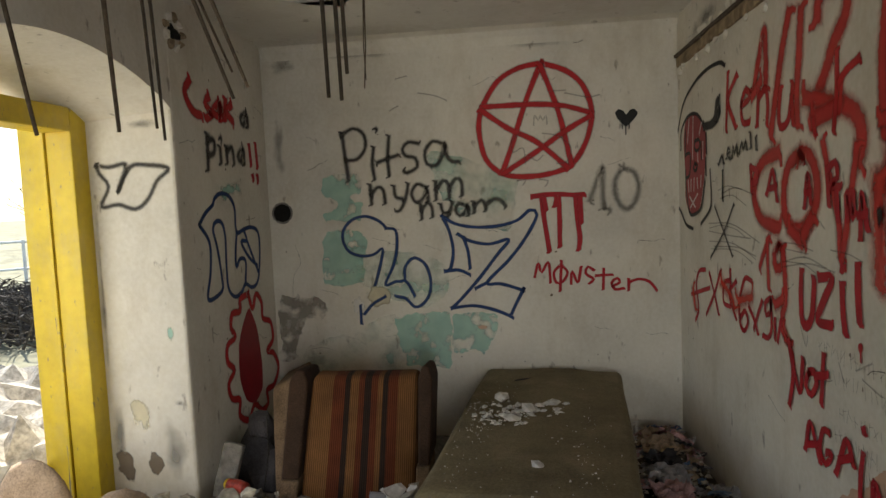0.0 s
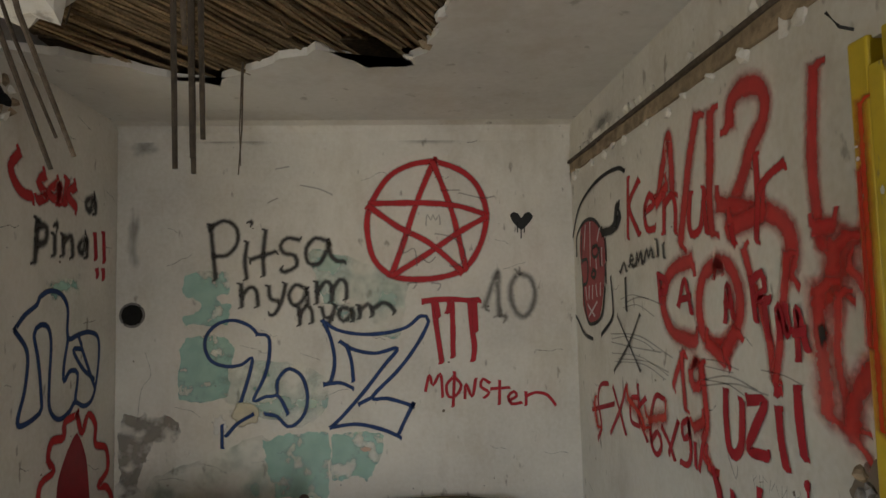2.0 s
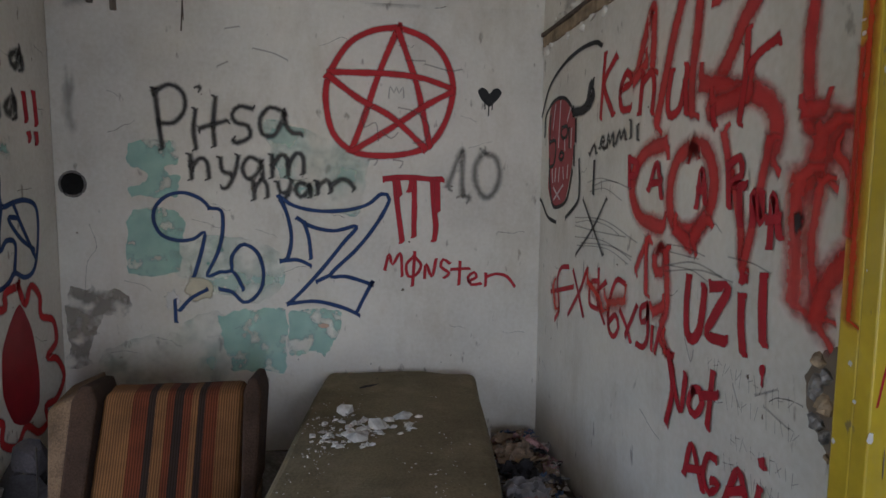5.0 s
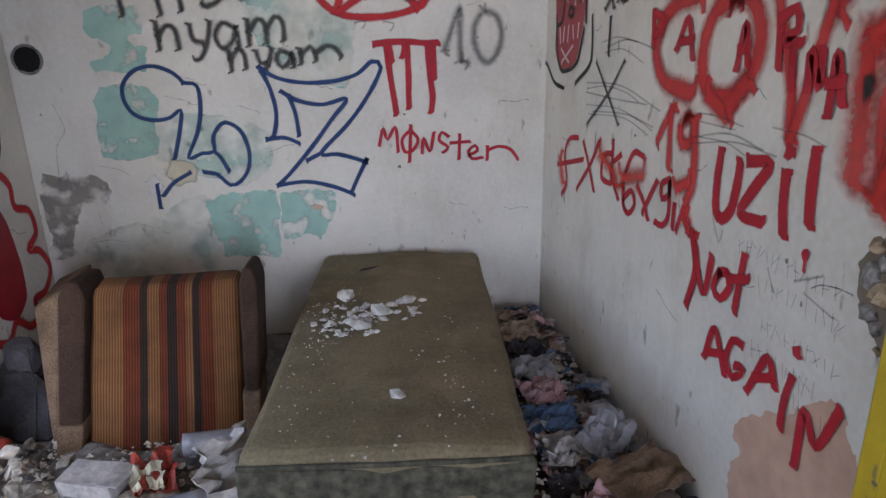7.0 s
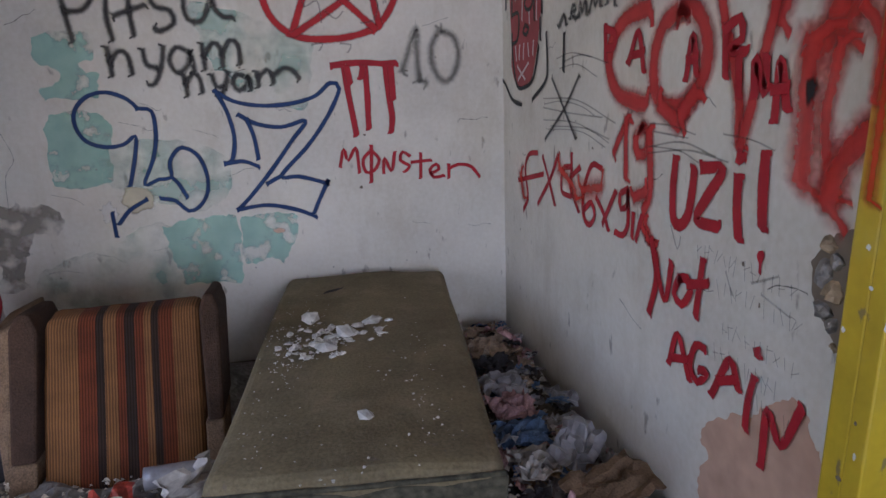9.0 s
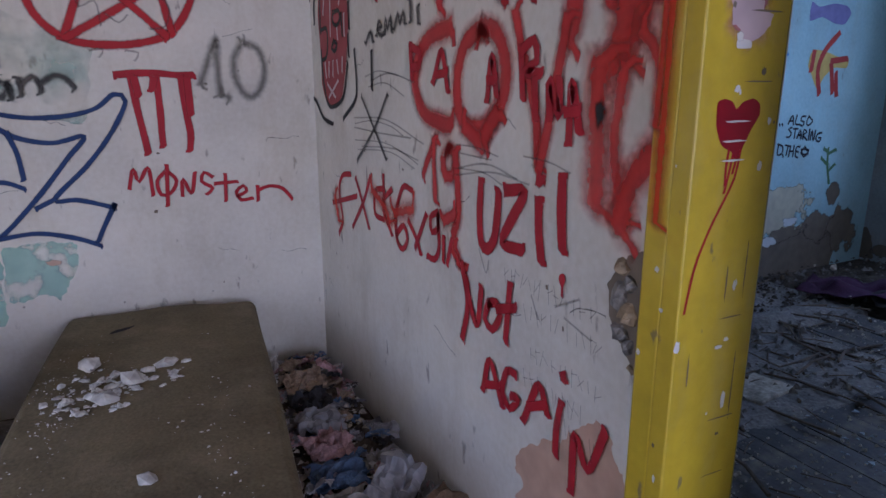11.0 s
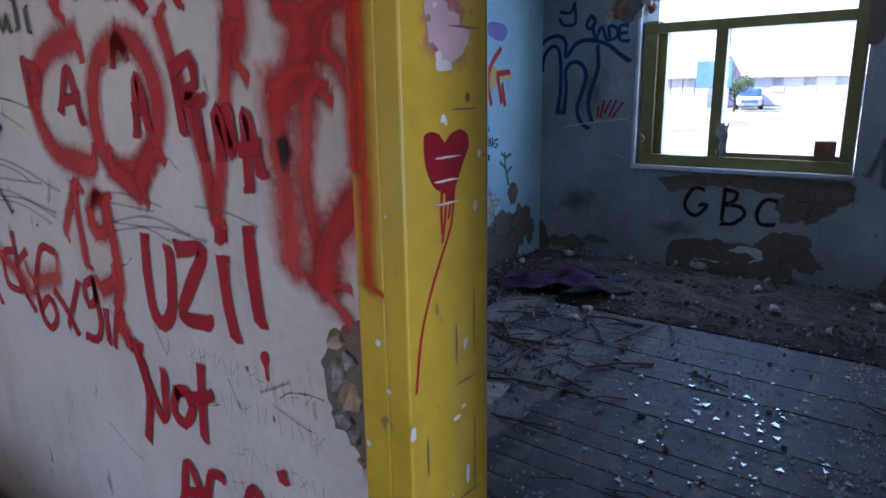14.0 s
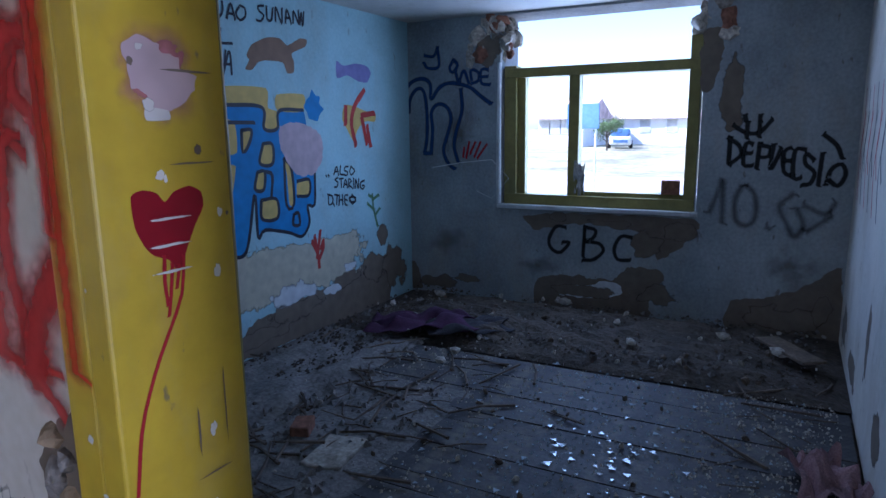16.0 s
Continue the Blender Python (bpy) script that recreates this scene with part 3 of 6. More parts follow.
fill("bare grey mortar where plaster fell", "M", "core", "4.003,0.002 4.075,0.220 4.241,0.256 4.540,0.285 4.803,0.310 5.091,0.315 5.330,0.385 5.583,0.386 5.859,0.412 5.838,-0.009 5.388,-0.025 4.645,-0.009")
patch("cream filler over a hole", "B", "cream", -0.44, 0.93, 0.13, 0.10, 9)
patch("bright chipped plaster", "B", "chip", -0.58, 0.87, 0.05, 0.06, 10)
patch("small rusty chip in the plaster", "B", "terra", 0.22, 0.71, 0.05, 0.02, 14)
patch("grey patch in the ceiling corner", "B", "soot", -1.0, 2.42, 0.14, 0.10, 15)
for i in range(60):
    patch("small pock mark in the plaster", "BRL"[i % 3], "core" if i % 2 else "soot",
          random.uniform(-1.1, 1.4) if i % 3 == 0 else random.uniform(3.1, 4.15) if i % 3 == 2 else random.uniform(2.0, 4.1),
          random.uniform(0.3, 2.5), random.uniform(0.004, 0.014), random.uniform(0.004, 0.012), i)
patch("faint green tint on the shaded wall", "L", "mint", 3.6, 1.65, 0.3, 0.12, 16)
patch("bare yellow mortar low on the door reveal", "V", "cream", -1.40, 0.55, 0.07, 0.12, 19)
patch("grey weathered plaster low on the door reveal", "V", "soot", -1.25, 0.38, 0.1, 0.22, 20)
patch("mint tint on the sunlit reveal", "V", "mint", -1.22, 0.95, 0.03, 0.08, 21)
# sand band, flaked plaster and primer in the other room
patch("sand-coloured painted band under the mural", "M", "sandp", 4.4, 0.52, 1.2, 0.24, 22, True)
for i, (u, v, ru, rv) in enumerate(((4.6, 0.22, 0.5, 0.12), (5.2, 0.32, 0.3, 0.10), (5.6, 0.34, 0.3, 0.18), (5.9, 0.3, 0.3, 0.3), (5.75, 0.6, 0.12, 0.16), (4.2, 0.12, 0.4, 0.1))):
    patch("bare grey mortar where plaster fell", "M", "core", u, v, ru, rv, 30 + i)
for i, (u, v, ru, rv) in enumerate(((4.55, 0.34, 0.4, 0.10), (5.25, 0.42, 0.14, 0.05), (5.0, 0.28, 0.15, 0.06))):
    patch("pale primer showing through", "M", "pale", u, v, ru, rv, 40 + i)
for i, (u, v, ru, rv) in enumerate(((2.0, 0.60, 0.22, 0.16), (1.75, 0.72, 0.18, 0.12), (2.3, 0.75, 0.25, 0.05), (2.5, 0.16, 0.45, 0.08), (1.9, 0.18, 0.2, 0.12), (2.75, 0.78, 0.12, 0.06),
                                    (3.9, 0.1, 0.3, 0.1), (3.6, 0.16, 0.2, 0.05), (1.45, 1.75, 0.12, 0.45), (1.0, 0.10, 0.4, 0.14), (0.75, 0.22, 0.1, 0.2), (3.4, 2.2, 0.2, 0.2))):
    patch("bare brown mortar where plaster fell", "W", "core", u, v, ru, rv, 50 + i)
for i, (u, v, ru, rv) in enumerate(((5.9, 0.2, 0.25, 0.2), (5.2, 0.15, 0.4, 0.12), (4.6, 0.5, 0.1, 0.3), (4.0, 0.25, 0.2, 0.15))):
    patch("bare brown mortar where plaster fell", "S", "core", u, v, ru, rv, 70 + i)

rnd = random.Random(7)
for i in range(46):
    wall = "BBRL"[i % 4]
    u = rnd.uniform(-1.0, 1.35) if wall == "B" else rnd.uniform(1.95, 4.1) if wall == "R" else rnd.uniform(3.1, 4.1)
    v = rnd.uniform(0.4, 2.5)
    a, l = rnd.uniform(-0.5, 0.5), rnd.uniform(0.04, 0.16)
    draw("thin crack or scratch in the plaster", wall, "crack", rnd.uniform(0.004, 0.009),
         " ".join(f"{u + l * t:.3f},{v + l * t * a + rnd.uniform(-0.01, 0.01):.3f}" for t in (-0.5, -0.2, 0.1, 0.3, 0.5)))
draw("branching crack in the plaster by the corner", "B", "crack", 0.006, "-0.98,1.28 -0.95,1.16 -1.0,1.08 -1.02,0.9")
for u, v, ru, rv, c in ((-1.52, 0.45, 0.05, 0.3, "soot"), (-1.50, 0.28, 0.07, 0.12, "core"), (-1.34, 0.3, 0.06, 0.1, "core"), (-1.2, 0.6, 0.05, 0.03, "soot"), (-1.3, 1.95, 0.12, 0.04, "soot"), (-1.55, 1.2, 0.02, 0.6, "soot")):
    patch("flaked plaster on the door reveal", "V", c, u, v, ru, rv, u * 7 + v)
patch("soft pink spray on the yellow jamb", "J", "pinkspray", 1.543, 1.615, 0.085, 0.075, 4)
# grey patches just below the ceiling and up the west corner
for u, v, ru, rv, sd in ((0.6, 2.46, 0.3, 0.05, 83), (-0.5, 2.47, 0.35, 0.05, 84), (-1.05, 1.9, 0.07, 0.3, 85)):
    patch("soft grey patch on the plaster", "B", "soot", u, v, ru, rv, sd)
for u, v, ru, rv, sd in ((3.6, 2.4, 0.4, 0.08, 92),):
    patch("soft grey patch on the plaster", "R", "soot", u, v, ru, rv, sd)
for u, v, ru, rv, sd in ((3.8, 0.5, 0.4, 0.25, 93), (1.0, 0.5, 0.4, 0.3, 94), (2.9, 0.35, 0.4, 0.15, 95), (3.7, 1.5, 0.4, 0.5, 96)):
    patch("grey grime on the window wall", "W", "soot", u, v, ru, rv, sd)

# ---- graffiti and mural: strokes in metres along and up each wall ----
draw("red spray-painted five-pointed star in a circle", "B", "red", 0.052, "0.645,2.340 0.514,2.322 0.390,2.261 0.306,2.156 0.252,2.027 0.253,1.887 0.291,1.762 0.387,1.677 0.526,1.653 0.683,1.666 0.805,1.713 0.883,1.813 0.928,1.937 0.937,2.057 0.887,2.196 0.787,2.287 0.645,2.340|0.635,2.331 0.541,2.114 0.445,1.842 0.380,1.677|0.635,2.331 0.730,2.069 0.776,1.877 0.812,1.702|0.268,2.095 0.436,2.096 0.610,2.093 0.781,2.073 0.933,2.023|0.933,2.006 0.777,1.922 0.601,1.806 0.387,1.677|0.261,2.078 0.431,1.954 0.602,1.862 0.788,1.696")
fill("small black sprayed heart on the plaster", "B", "black", "1.078,2.014 1.099,2.034 1.126,2.025 1.145,2.000 1.166,2.026 1.193,2.032 1.213,2.010 1.199,1.980 1.144,1.929 1.098,1.969")
draw("thin black drips under the heart", "B", "black", 0.01, "1.141,1.943 1.140,1.881|1.118,1.971 1.120,1.917|1.161,1.959 1.160,1.914")
draw("grey spray-painted scrawl reading Pitsa", "B", "grey", 0.048, "-0.628,1.983 -0.617,1.843 -0.600,1.680|-0.636,1.969 -0.553,2.008 -0.489,1.968 -0.482,1.882 -0.538,1.814 -0.612,1.810|-0.407,2.000 -0.400,1.992|-0.427,1.880 -0.440,1.780 -0.430,1.679|-0.325,1.946 -0.339,1.811 -0.334,1.696|-0.407,1.786 -0.269,1.829|-0.139,1.893 -0.204,1.904 -0.242,1.863 -0.222,1.819 -0.162,1.802 -0.153,1.745 -0.220,1.712 -0.241,1.728|0.011,1.885 -0.045,1.902 -0.098,1.842 -0.088,1.763 -0.030,1.753 0.016,1.829 0.029,1.891 0.037,1.810 0.071,1.769 0.114,1.767")
draw("grey spray-painted scrawl reading nyam nyam", "B", "grey", 0.046, "-0.462,1.645 -0.457,1.522|-0.458,1.583 -0.415,1.628 -0.379,1.612 -0.368,1.525|-0.308,1.630 -0.300,1.565 -0.257,1.549|-0.216,1.641 -0.235,1.555 -0.275,1.478 -0.305,1.472|-0.102,1.614 -0.158,1.638 -0.197,1.582 -0.171,1.524 -0.119,1.550 -0.098,1.621 -0.091,1.528|-0.042,1.647 -0.040,1.533|-0.037,1.597 0.008,1.652 0.040,1.629 0.043,1.543|0.046,1.600 0.088,1.662 0.123,1.639 0.126,1.554|-0.143,1.508 -0.136,1.415|-0.137,1.472 -0.099,1.514 -0.071,1.491 -0.067,1.426|-0.013,1.503 -0.000,1.452 0.036,1.451|0.060,1.514 0.043,1.450 0.012,1.402|0.145,1.489 0.103,1.505 0.079,1.463 0.107,1.426 0.144,1.454 0.156,1.496 0.164,1.431|0.196,1.508 0.200,1.444|0.202,1.487 0.246,1.520 0.266,1.491 0.272,1.455|0.274,1.491 0.324,1.524 0.367,1.515 0.397,1.472")
draw("dark blue outlined bubble graffiti shape like a nine", "B", "blue", 0.028, "-0.373,1.366 -0.411,1.411 -0.498,1.447 -0.584,1.432 -0.647,1.373 -0.659,1.300 -0.622,1.225 -0.541,1.193 -0.459,1.201 -0.402,1.236 -0.417,1.145 -0.462,0.999|-0.373,1.366 -0.311,1.349 -0.309,1.233 -0.337,1.124 -0.395,1.001 -0.327,1.021 -0.268,1.027 -0.264,1.103 -0.217,1.164 -0.173,1.162 -0.124,1.117 -0.099,1.025 -0.110,0.934 -0.157,0.869 -0.210,0.852 -0.266,0.909 -0.332,0.925|-0.268,1.027 -0.240,0.996 -0.206,0.922|-0.399,0.924 -0.483,0.878 -0.543,0.812|-0.565,0.753 -0.566,0.872")
draw("dark blue outlined graffiti letter Z", "B", "blue", 0.03, "-0.008,1.431 0.072,1.378 0.197,1.351 0.339,1.353 0.464,1.384 0.544,1.444 0.588,1.414 0.514,1.275 0.403,1.136 0.262,0.997 0.344,0.987 0.425,0.963 0.488,0.940|-0.008,1.431 0.034,1.329 0.054,1.202 0.031,1.094 -0.002,1.077|-0.002,1.077 0.085,1.082 0.156,1.050|0.088,1.312 0.158,1.267 0.282,1.241 0.407,1.265 0.333,1.174 0.220,1.034 0.107,0.910 0.032,0.839|0.123,1.290 0.148,1.199 0.158,1.090|0.032,0.839 0.177,0.850 0.320,0.814 0.418,0.768|0.488,0.940 0.496,0.961 0.435,0.847 0.408,0.790|0.189,0.962 0.262,0.997")
draw("red dripping claw marks", "B", "redpen", 0.04, "0.564,1.528 0.644,1.535 0.731,1.535 0.817,1.527 0.883,1.528|0.620,1.519 0.633,1.377 0.647,1.270 0.658,1.181|0.724,1.514 0.727,1.373 0.724,1.268 0.725,1.211|0.828,1.517 0.837,1.369 0.848,1.263 0.839,1.186|0.633,1.511 0.645,1.440|0.713,1.508 0.701,1.462|0.855,1.508 0.858,1.351")
draw("red brushed handwriting under the claw marks", "B", "redpen", 0.022, "0.562,1.024 0.586,1.109 0.605,1.051 0.649,1.114 0.659,0.985|0.726,1.097 0.682,1.049 0.694,0.984 0.736,0.990 0.766,1.046 0.726,1.097|0.730,1.118 0.717,0.930|0.785,0.974 0.794,1.052 0.827,0.980 0.850,1.079|0.926,1.055 0.892,1.078 0.877,1.036 0.925,0.999 0.896,0.971|0.988,1.061 0.982,0.933|0.939,1.020 1.042,1.024|1.041,0.953 1.083,0.973 1.069,1.001 1.034,0.974 1.054,0.931 1.109,0.937|1.138,0.992 1.136,0.922|1.137,0.971 1.192,0.991 1.260,0.975 1.307,0.917")
draw("faint black sprayed number ten", "B", "faint", 0.07, "0.913,1.488 0.960,1.608 0.996,1.693 0.994,1.572 0.997,1.440|1.031,1.431 1.038,1.420|1.111,1.670 1.069,1.603 1.074,1.499 1.127,1.427 1.181,1.460 1.210,1.555 1.185,1.646 1.125,1.676")
draw("pencil scribbles between the star's points", "B", "pencil", 0.015, "0.585,1.967 0.594,2.028 0.614,1.993 0.628,2.026 0.641,1.991 0.663,2.024 0.668,1.969|0.500,1.923 0.446,1.877 0.454,1.807 0.515,1.831 0.529,1.733|0.639,1.915 0.725,1.897 0.775,1.860 0.808,1.816 0.785,1.738 0.719,1.724|0.548,1.784 0.599,1.747 0.635,1.780|0.473,1.630 0.525,1.635 0.507,1.601|0.613,1.631 0.664,1.622 0.646,1.588|-0.264,2.302 -0.192,2.315|-0.125,2.206 -0.019,2.182 0.051,2.150|-0.310,2.108 -0.258,2.133|0.783,2.151 0.919,2.119 0.987,2.129|0.681,2.167 0.784,2.168")
draw("red sprayed word over faint black letters", "L", "red", 0.075, "3.225,2.178 3.172,2.119 3.208,2.056 3.266,2.022 3.331,2.019|3.422,2.124 3.379,2.089 3.425,2.057 3.461,2.041 3.379,2.007|3.539,2.111 3.464,2.059 3.528,2.037 3.566,2.109 3.560,2.022|3.627,2.136 3.610,2.028|3.698,2.121 3.632,2.074 3.713,2.027")
draw("dark grey sprayed letters on the shaded wall", "L", "grey", 0.07, "3.899,2.102 3.812,2.065 3.853,2.023 3.915,2.097 3.920,2.024|3.379,1.919 3.365,1.742|3.376,1.902 3.453,1.896 3.443,1.836 3.376,1.816|3.522,1.865 3.524,1.786|3.537,1.922 3.544,1.916|3.600,1.871 3.602,1.790|3.604,1.853 3.674,1.877 3.690,1.788|3.815,1.887 3.744,1.836 3.787,1.806 3.831,1.882 3.833,1.795")
draw("two dark red sprayed exclamation marks", "L", "redpen", 0.05, "3.918,1.908 3.933,1.794|4.016,1.923 4.029,1.784|3.948,1.726 3.954,1.705|4.019,1.728 4.023,1.693")
draw("dark blue outlined bubble letters", "L", "blue", 0.035, "3.224,1.458 3.293,1.514 3.388,1.559 3.406,1.589 3.491,1.619 3.594,1.601 3.651,1.537 3.650,1.434 3.674,1.394 3.755,1.409 3.872,1.417 3.971,1.378 3.975,1.244 3.923,1.091 3.831,1.058 3.736,1.091 3.683,1.056 3.587,1.037 3.508,1.096 3.500,1.223 3.509,1.378 3.480,1.457 3.414,1.469 3.369,1.431 3.405,1.324 3.435,1.168 3.424,1.093 3.264,1.072 3.310,1.213 3.320,1.360 3.224,1.458|3.755,1.409 3.793,1.344 3.712,1.339 3.810,1.241 3.929,1.178|3.659,1.395 3.625,1.274 3.628,1.203 3.681,1.243 3.757,1.223 3.737,1.098|3.793,1.344 3.947,1.123")
draw("red sprayed flower outline with lobed petals", "L", "red", 0.06, "3.759,1.028 3.644,1.012 3.634,0.948 3.529,0.948 3.503,0.876 3.552,0.815 3.446,0.788 3.433,0.703 3.509,0.636 3.428,0.579 3.457,0.491 3.555,0.450 3.542,0.366 3.658,0.303 3.751,0.364 3.863,0.292 3.958,0.308 3.953,0.390 4.070,0.392 4.166,0.478 4.103,0.588 3.994,0.632 4.099,0.682 4.080,0.797 3.956,0.849 3.953,0.945 3.875,1.010 3.811,0.934 3.759,1.028")
fill("solid dark red flower heart", "L", "heart", "3.762,0.943 3.858,0.804 3.902,0.583 3.885,0.428 3.769,0.369 3.645,0.422 3.574,0.569 3.589,0.761 3.670,0.876")
draw("dark thin spray tag on the sunlit door reveal", "V", "grey", 0.04, "-1.531,1.769 -1.468,1.755 -1.381,1.767 -1.397,1.714 -1.433,1.630 -1.360,1.750 -1.268,1.756 -1.168,1.735 -1.229,1.680 -1.281,1.596 -1.348,1.551 -1.432,1.576 -1.519,1.569 -1.476,1.664 -1.517,1.725 -1.531,1.769")
draw("large red spray-painted capital letters", "R", "redbig", 0.1, "2.950,1.932 2.892,2.045 2.834,2.142 2.821,2.030 2.824,1.923|2.970,1.901 2.872,1.952")
draw("large red spray-painted capital letters", "R", "redbig", 0.11, "2.605,2.143 2.660,2.037 2.711,1.904 2.753,1.786 2.774,1.726|2.505,2.125 2.521,1.986 2.540,1.857 2.537,1.743")
draw("large red spray-painted capital letters", "R", "redbig", 0.125, "2.384,2.072 2.375,2.123 2.315,2.152 2.225,2.133 2.190,2.084 2.208,2.024 2.273,1.966 2.324,1.892 2.385,1.815 2.429,1.732|2.472,1.824 2.323,1.789 2.195,1.759 2.121,1.708 2.109,1.639 2.126,1.595|2.393,1.746 2.311,1.754 2.235,1.769")
draw("large red spray-painted capital letters", "R", "redbig", 0.09, "1.976,2.088 1.991,1.985 2.003,1.873 2.002,1.773 1.994,1.701 1.989,1.652|2.006,1.696 1.943,1.696")
draw("red sprayed letters painted over the capitals", "R", "red", 0.05, "3.273,2.053 3.305,1.797|3.154,2.026 3.274,1.933 3.170,1.796|3.090,1.883 2.998,1.905 3.040,1.946 3.102,1.885 3.080,1.811 2.999,1.802|2.913,1.782 2.896,1.923|2.890,1.889 2.825,1.912 2.802,1.855 2.812,1.772|2.677,1.888 2.696,1.800 2.680,1.748 2.615,1.761 2.581,1.844 2.572,1.891|2.581,1.844 2.568,1.746")
draw("red sprayed letters painted over the capitals", "R", "red", 0.045, "2.253,1.931 2.254,1.812 2.273,1.691|2.125,1.885 2.197,1.864 2.243,1.835|2.411,1.739 2.399,1.694")
draw("wide red spray-painted rounded letters", "R", "redbig", 0.12, "2.704,1.655 2.833,1.635 2.928,1.574 2.954,1.486 2.886,1.401 2.769,1.376 2.694,1.371")
draw("wide red spray-painted rounded letters", "R", "redbig", 0.11, "2.518,1.639 2.613,1.596 2.653,1.500 2.631,1.404 2.534,1.369 2.438,1.402 2.385,1.485 2.395,1.571 2.447,1.630 2.518,1.639|2.599,1.368 2.492,1.321|2.430,1.414 2.489,1.349")
draw("wide red spray-painted rounded letters", "R", "redbig", 0.075, "2.343,1.664 2.314,1.586 2.271,1.495 2.240,1.409 2.225,1.300|2.132,1.633 2.159,1.520 2.186,1.412 2.221,1.285")
draw("wide red spray-painted rounded letters", "R", "redbig", 0.065, "2.796,1.317 2.852,1.257 2.895,1.194|2.812,1.316 2.810,1.233 2.801,1.121")
draw("wide red spray-painted rounded letters", "R", "redbig", 0.085, "2.707,1.302 2.745,1.259 2.724,1.211 2.670,1.229 2.663,1.285 2.707,1.302|2.663,1.285 2.643,1.183 2.642,1.094 2.674,1.032|2.733,1.067 2.664,1.099|2.661,0.989 2.620,0.943")
draw("wide red spray-painted rounded letters", "R", "redbig", 0.05, "2.676,0.979 2.615,0.942 2.574,0.901 2.574,0.825 2.608,0.712|2.640,0.951 2.583,0.943")
draw("very wide red sprayed letter D running onto the door frame", "R", "redsoft", 0.169, "1.894,1.656 1.930,1.594 1.968,1.539 2.015,1.516|1.941,1.643 1.955,1.560")
draw("very wide red sprayed letter D running onto the door frame", "R", "redsoft", 0.156, "2.014,1.534 2.017,1.452 2.010,1.377 2.004,1.239")
draw("very wide red sprayed letter D running onto the door frame", "R", "redsoft", 0.098, "1.937,1.526 1.948,1.456 1.956,1.382 1.941,1.308 1.916,1.224")
draw("very wide red sprayed letter D running onto the door frame", "R", "redsoft", 0.078, "1.844,1.374 1.884,1.329 1.922,1.282 1.933,1.241|1.894,1.593 1.860,1.560 1.840,1.519 1.837,1.444")
draw("very wide red sprayed letter D running onto the door frame", "R", "redsoft", 0.156, "1.848,1.356 1.896,1.304 1.929,1.212")
draw("red sprayed stroke across the yellow architrave", "A", "redsoft", 0.05, "1.826,1.80 1.826,1.62 1.828,1.50 1.832,1.42")
draw("thin orange overspray on the yellow architrave", "A", "redmist", 0.066, "1.809,1.95 1.812,1.70 1.812,1.45 1.812,1.24")
draw("red painted lettering beside the corner", "R", "redpen", 0.03, "3.668,1.101 3.784,1.078 3.840,1.001 3.802,0.867 3.869,0.790|3.943,0.928 3.590,1.013|3.594,1.090 3.519,0.999 3.445,0.899|3.413,1.119 3.505,1.002 3.658,0.863|3.261,1.094 3.354,1.070 3.366,0.977 3.263,0.968|3.265,1.143 3.264,0.977|3.184,1.101 3.279,1.028 3.186,0.923|2.986,1.127 3.072,1.126 3.139,1.019 3.136,0.918 3.081,0.892 3.035,0.941 3.069,0.984 3.133,0.942|3.022,1.009 2.961,0.964 2.919,0.911|2.872,1.059 2.966,0.925|2.785,1.085 2.838,1.056 2.825,1.009 2.780,1.036 2.785,1.085 2.772,0.971 2.807,0.919 2.862,0.919|2.738,1.008 2.740,0.930|2.682,1.012 2.713,0.928")
draw("faint pink spray behind the painted lettering", "R", "redmist", 0.13, "3.391,1.069 3.255,1.021 3.206,0.972|3.155,1.016 2.984,1.059|3.908,0.962 3.862,0.855")
draw("red painted word Uzi with exclamation mark", "R", "redpen", 0.046, "2.501,1.222 2.506,1.128 2.495,1.049 2.459,1.036 2.423,1.071 2.408,1.146 2.404,1.208|2.364,1.219 2.278,1.227 2.334,1.147 2.379,1.072 2.280,1.073|2.214,1.265 2.208,1.263|2.213,1.212 2.209,1.135 2.194,1.066|2.123,1.281 2.120,1.199 2.111,1.115")
fill("red painted dot of the exclamation mark", "R", "redpen", "2.115,1.052 2.101,1.058 2.093,1.050 2.095,1.034 2.104,1.022 2.114,1.029 2.119,1.040")
draw("thin red drip under the exclamation mark", "R", "redpen", 0.012, "2.104,1.032 2.103,1.001")
fill("red sprayed skull face with black lines", "R", "face", "3.853,1.946 4.014,1.927 4.065,1.804 4.037,1.612 4.043,1.486 3.961,1.388 3.859,1.392 3.740,1.437 3.667,1.574 3.619,1.742 3.618,1.812 3.713,1.908")
draw("black sprayed outline of a hooded face", "R", "black", 0.03, "4.194,1.881 4.056,2.028 3.832,2.104 3.593,2.134 3.389,2.127 3.310,2.098|4.127,1.770 4.113,1.873 3.980,1.939 3.824,1.942 3.714,1.899 3.650,1.835|4.299,1.409 4.178,1.413 4.043,1.329 3.891,1.307|3.558,1.622 3.543,1.491 3.568,1.422 3.735,1.340|4.023,1.864 4.032,1.722|4.033,1.637 4.017,1.517 3.959,1.401 3.860,1.389 3.721,1.437 3.650,1.574")
draw("black sprayed outline of a hooded face", "R", "black", 0.07, "3.648,1.852 3.528,1.851 3.429,1.875 3.394,1.910|3.460,1.879 3.435,1.948 3.411,1.950")
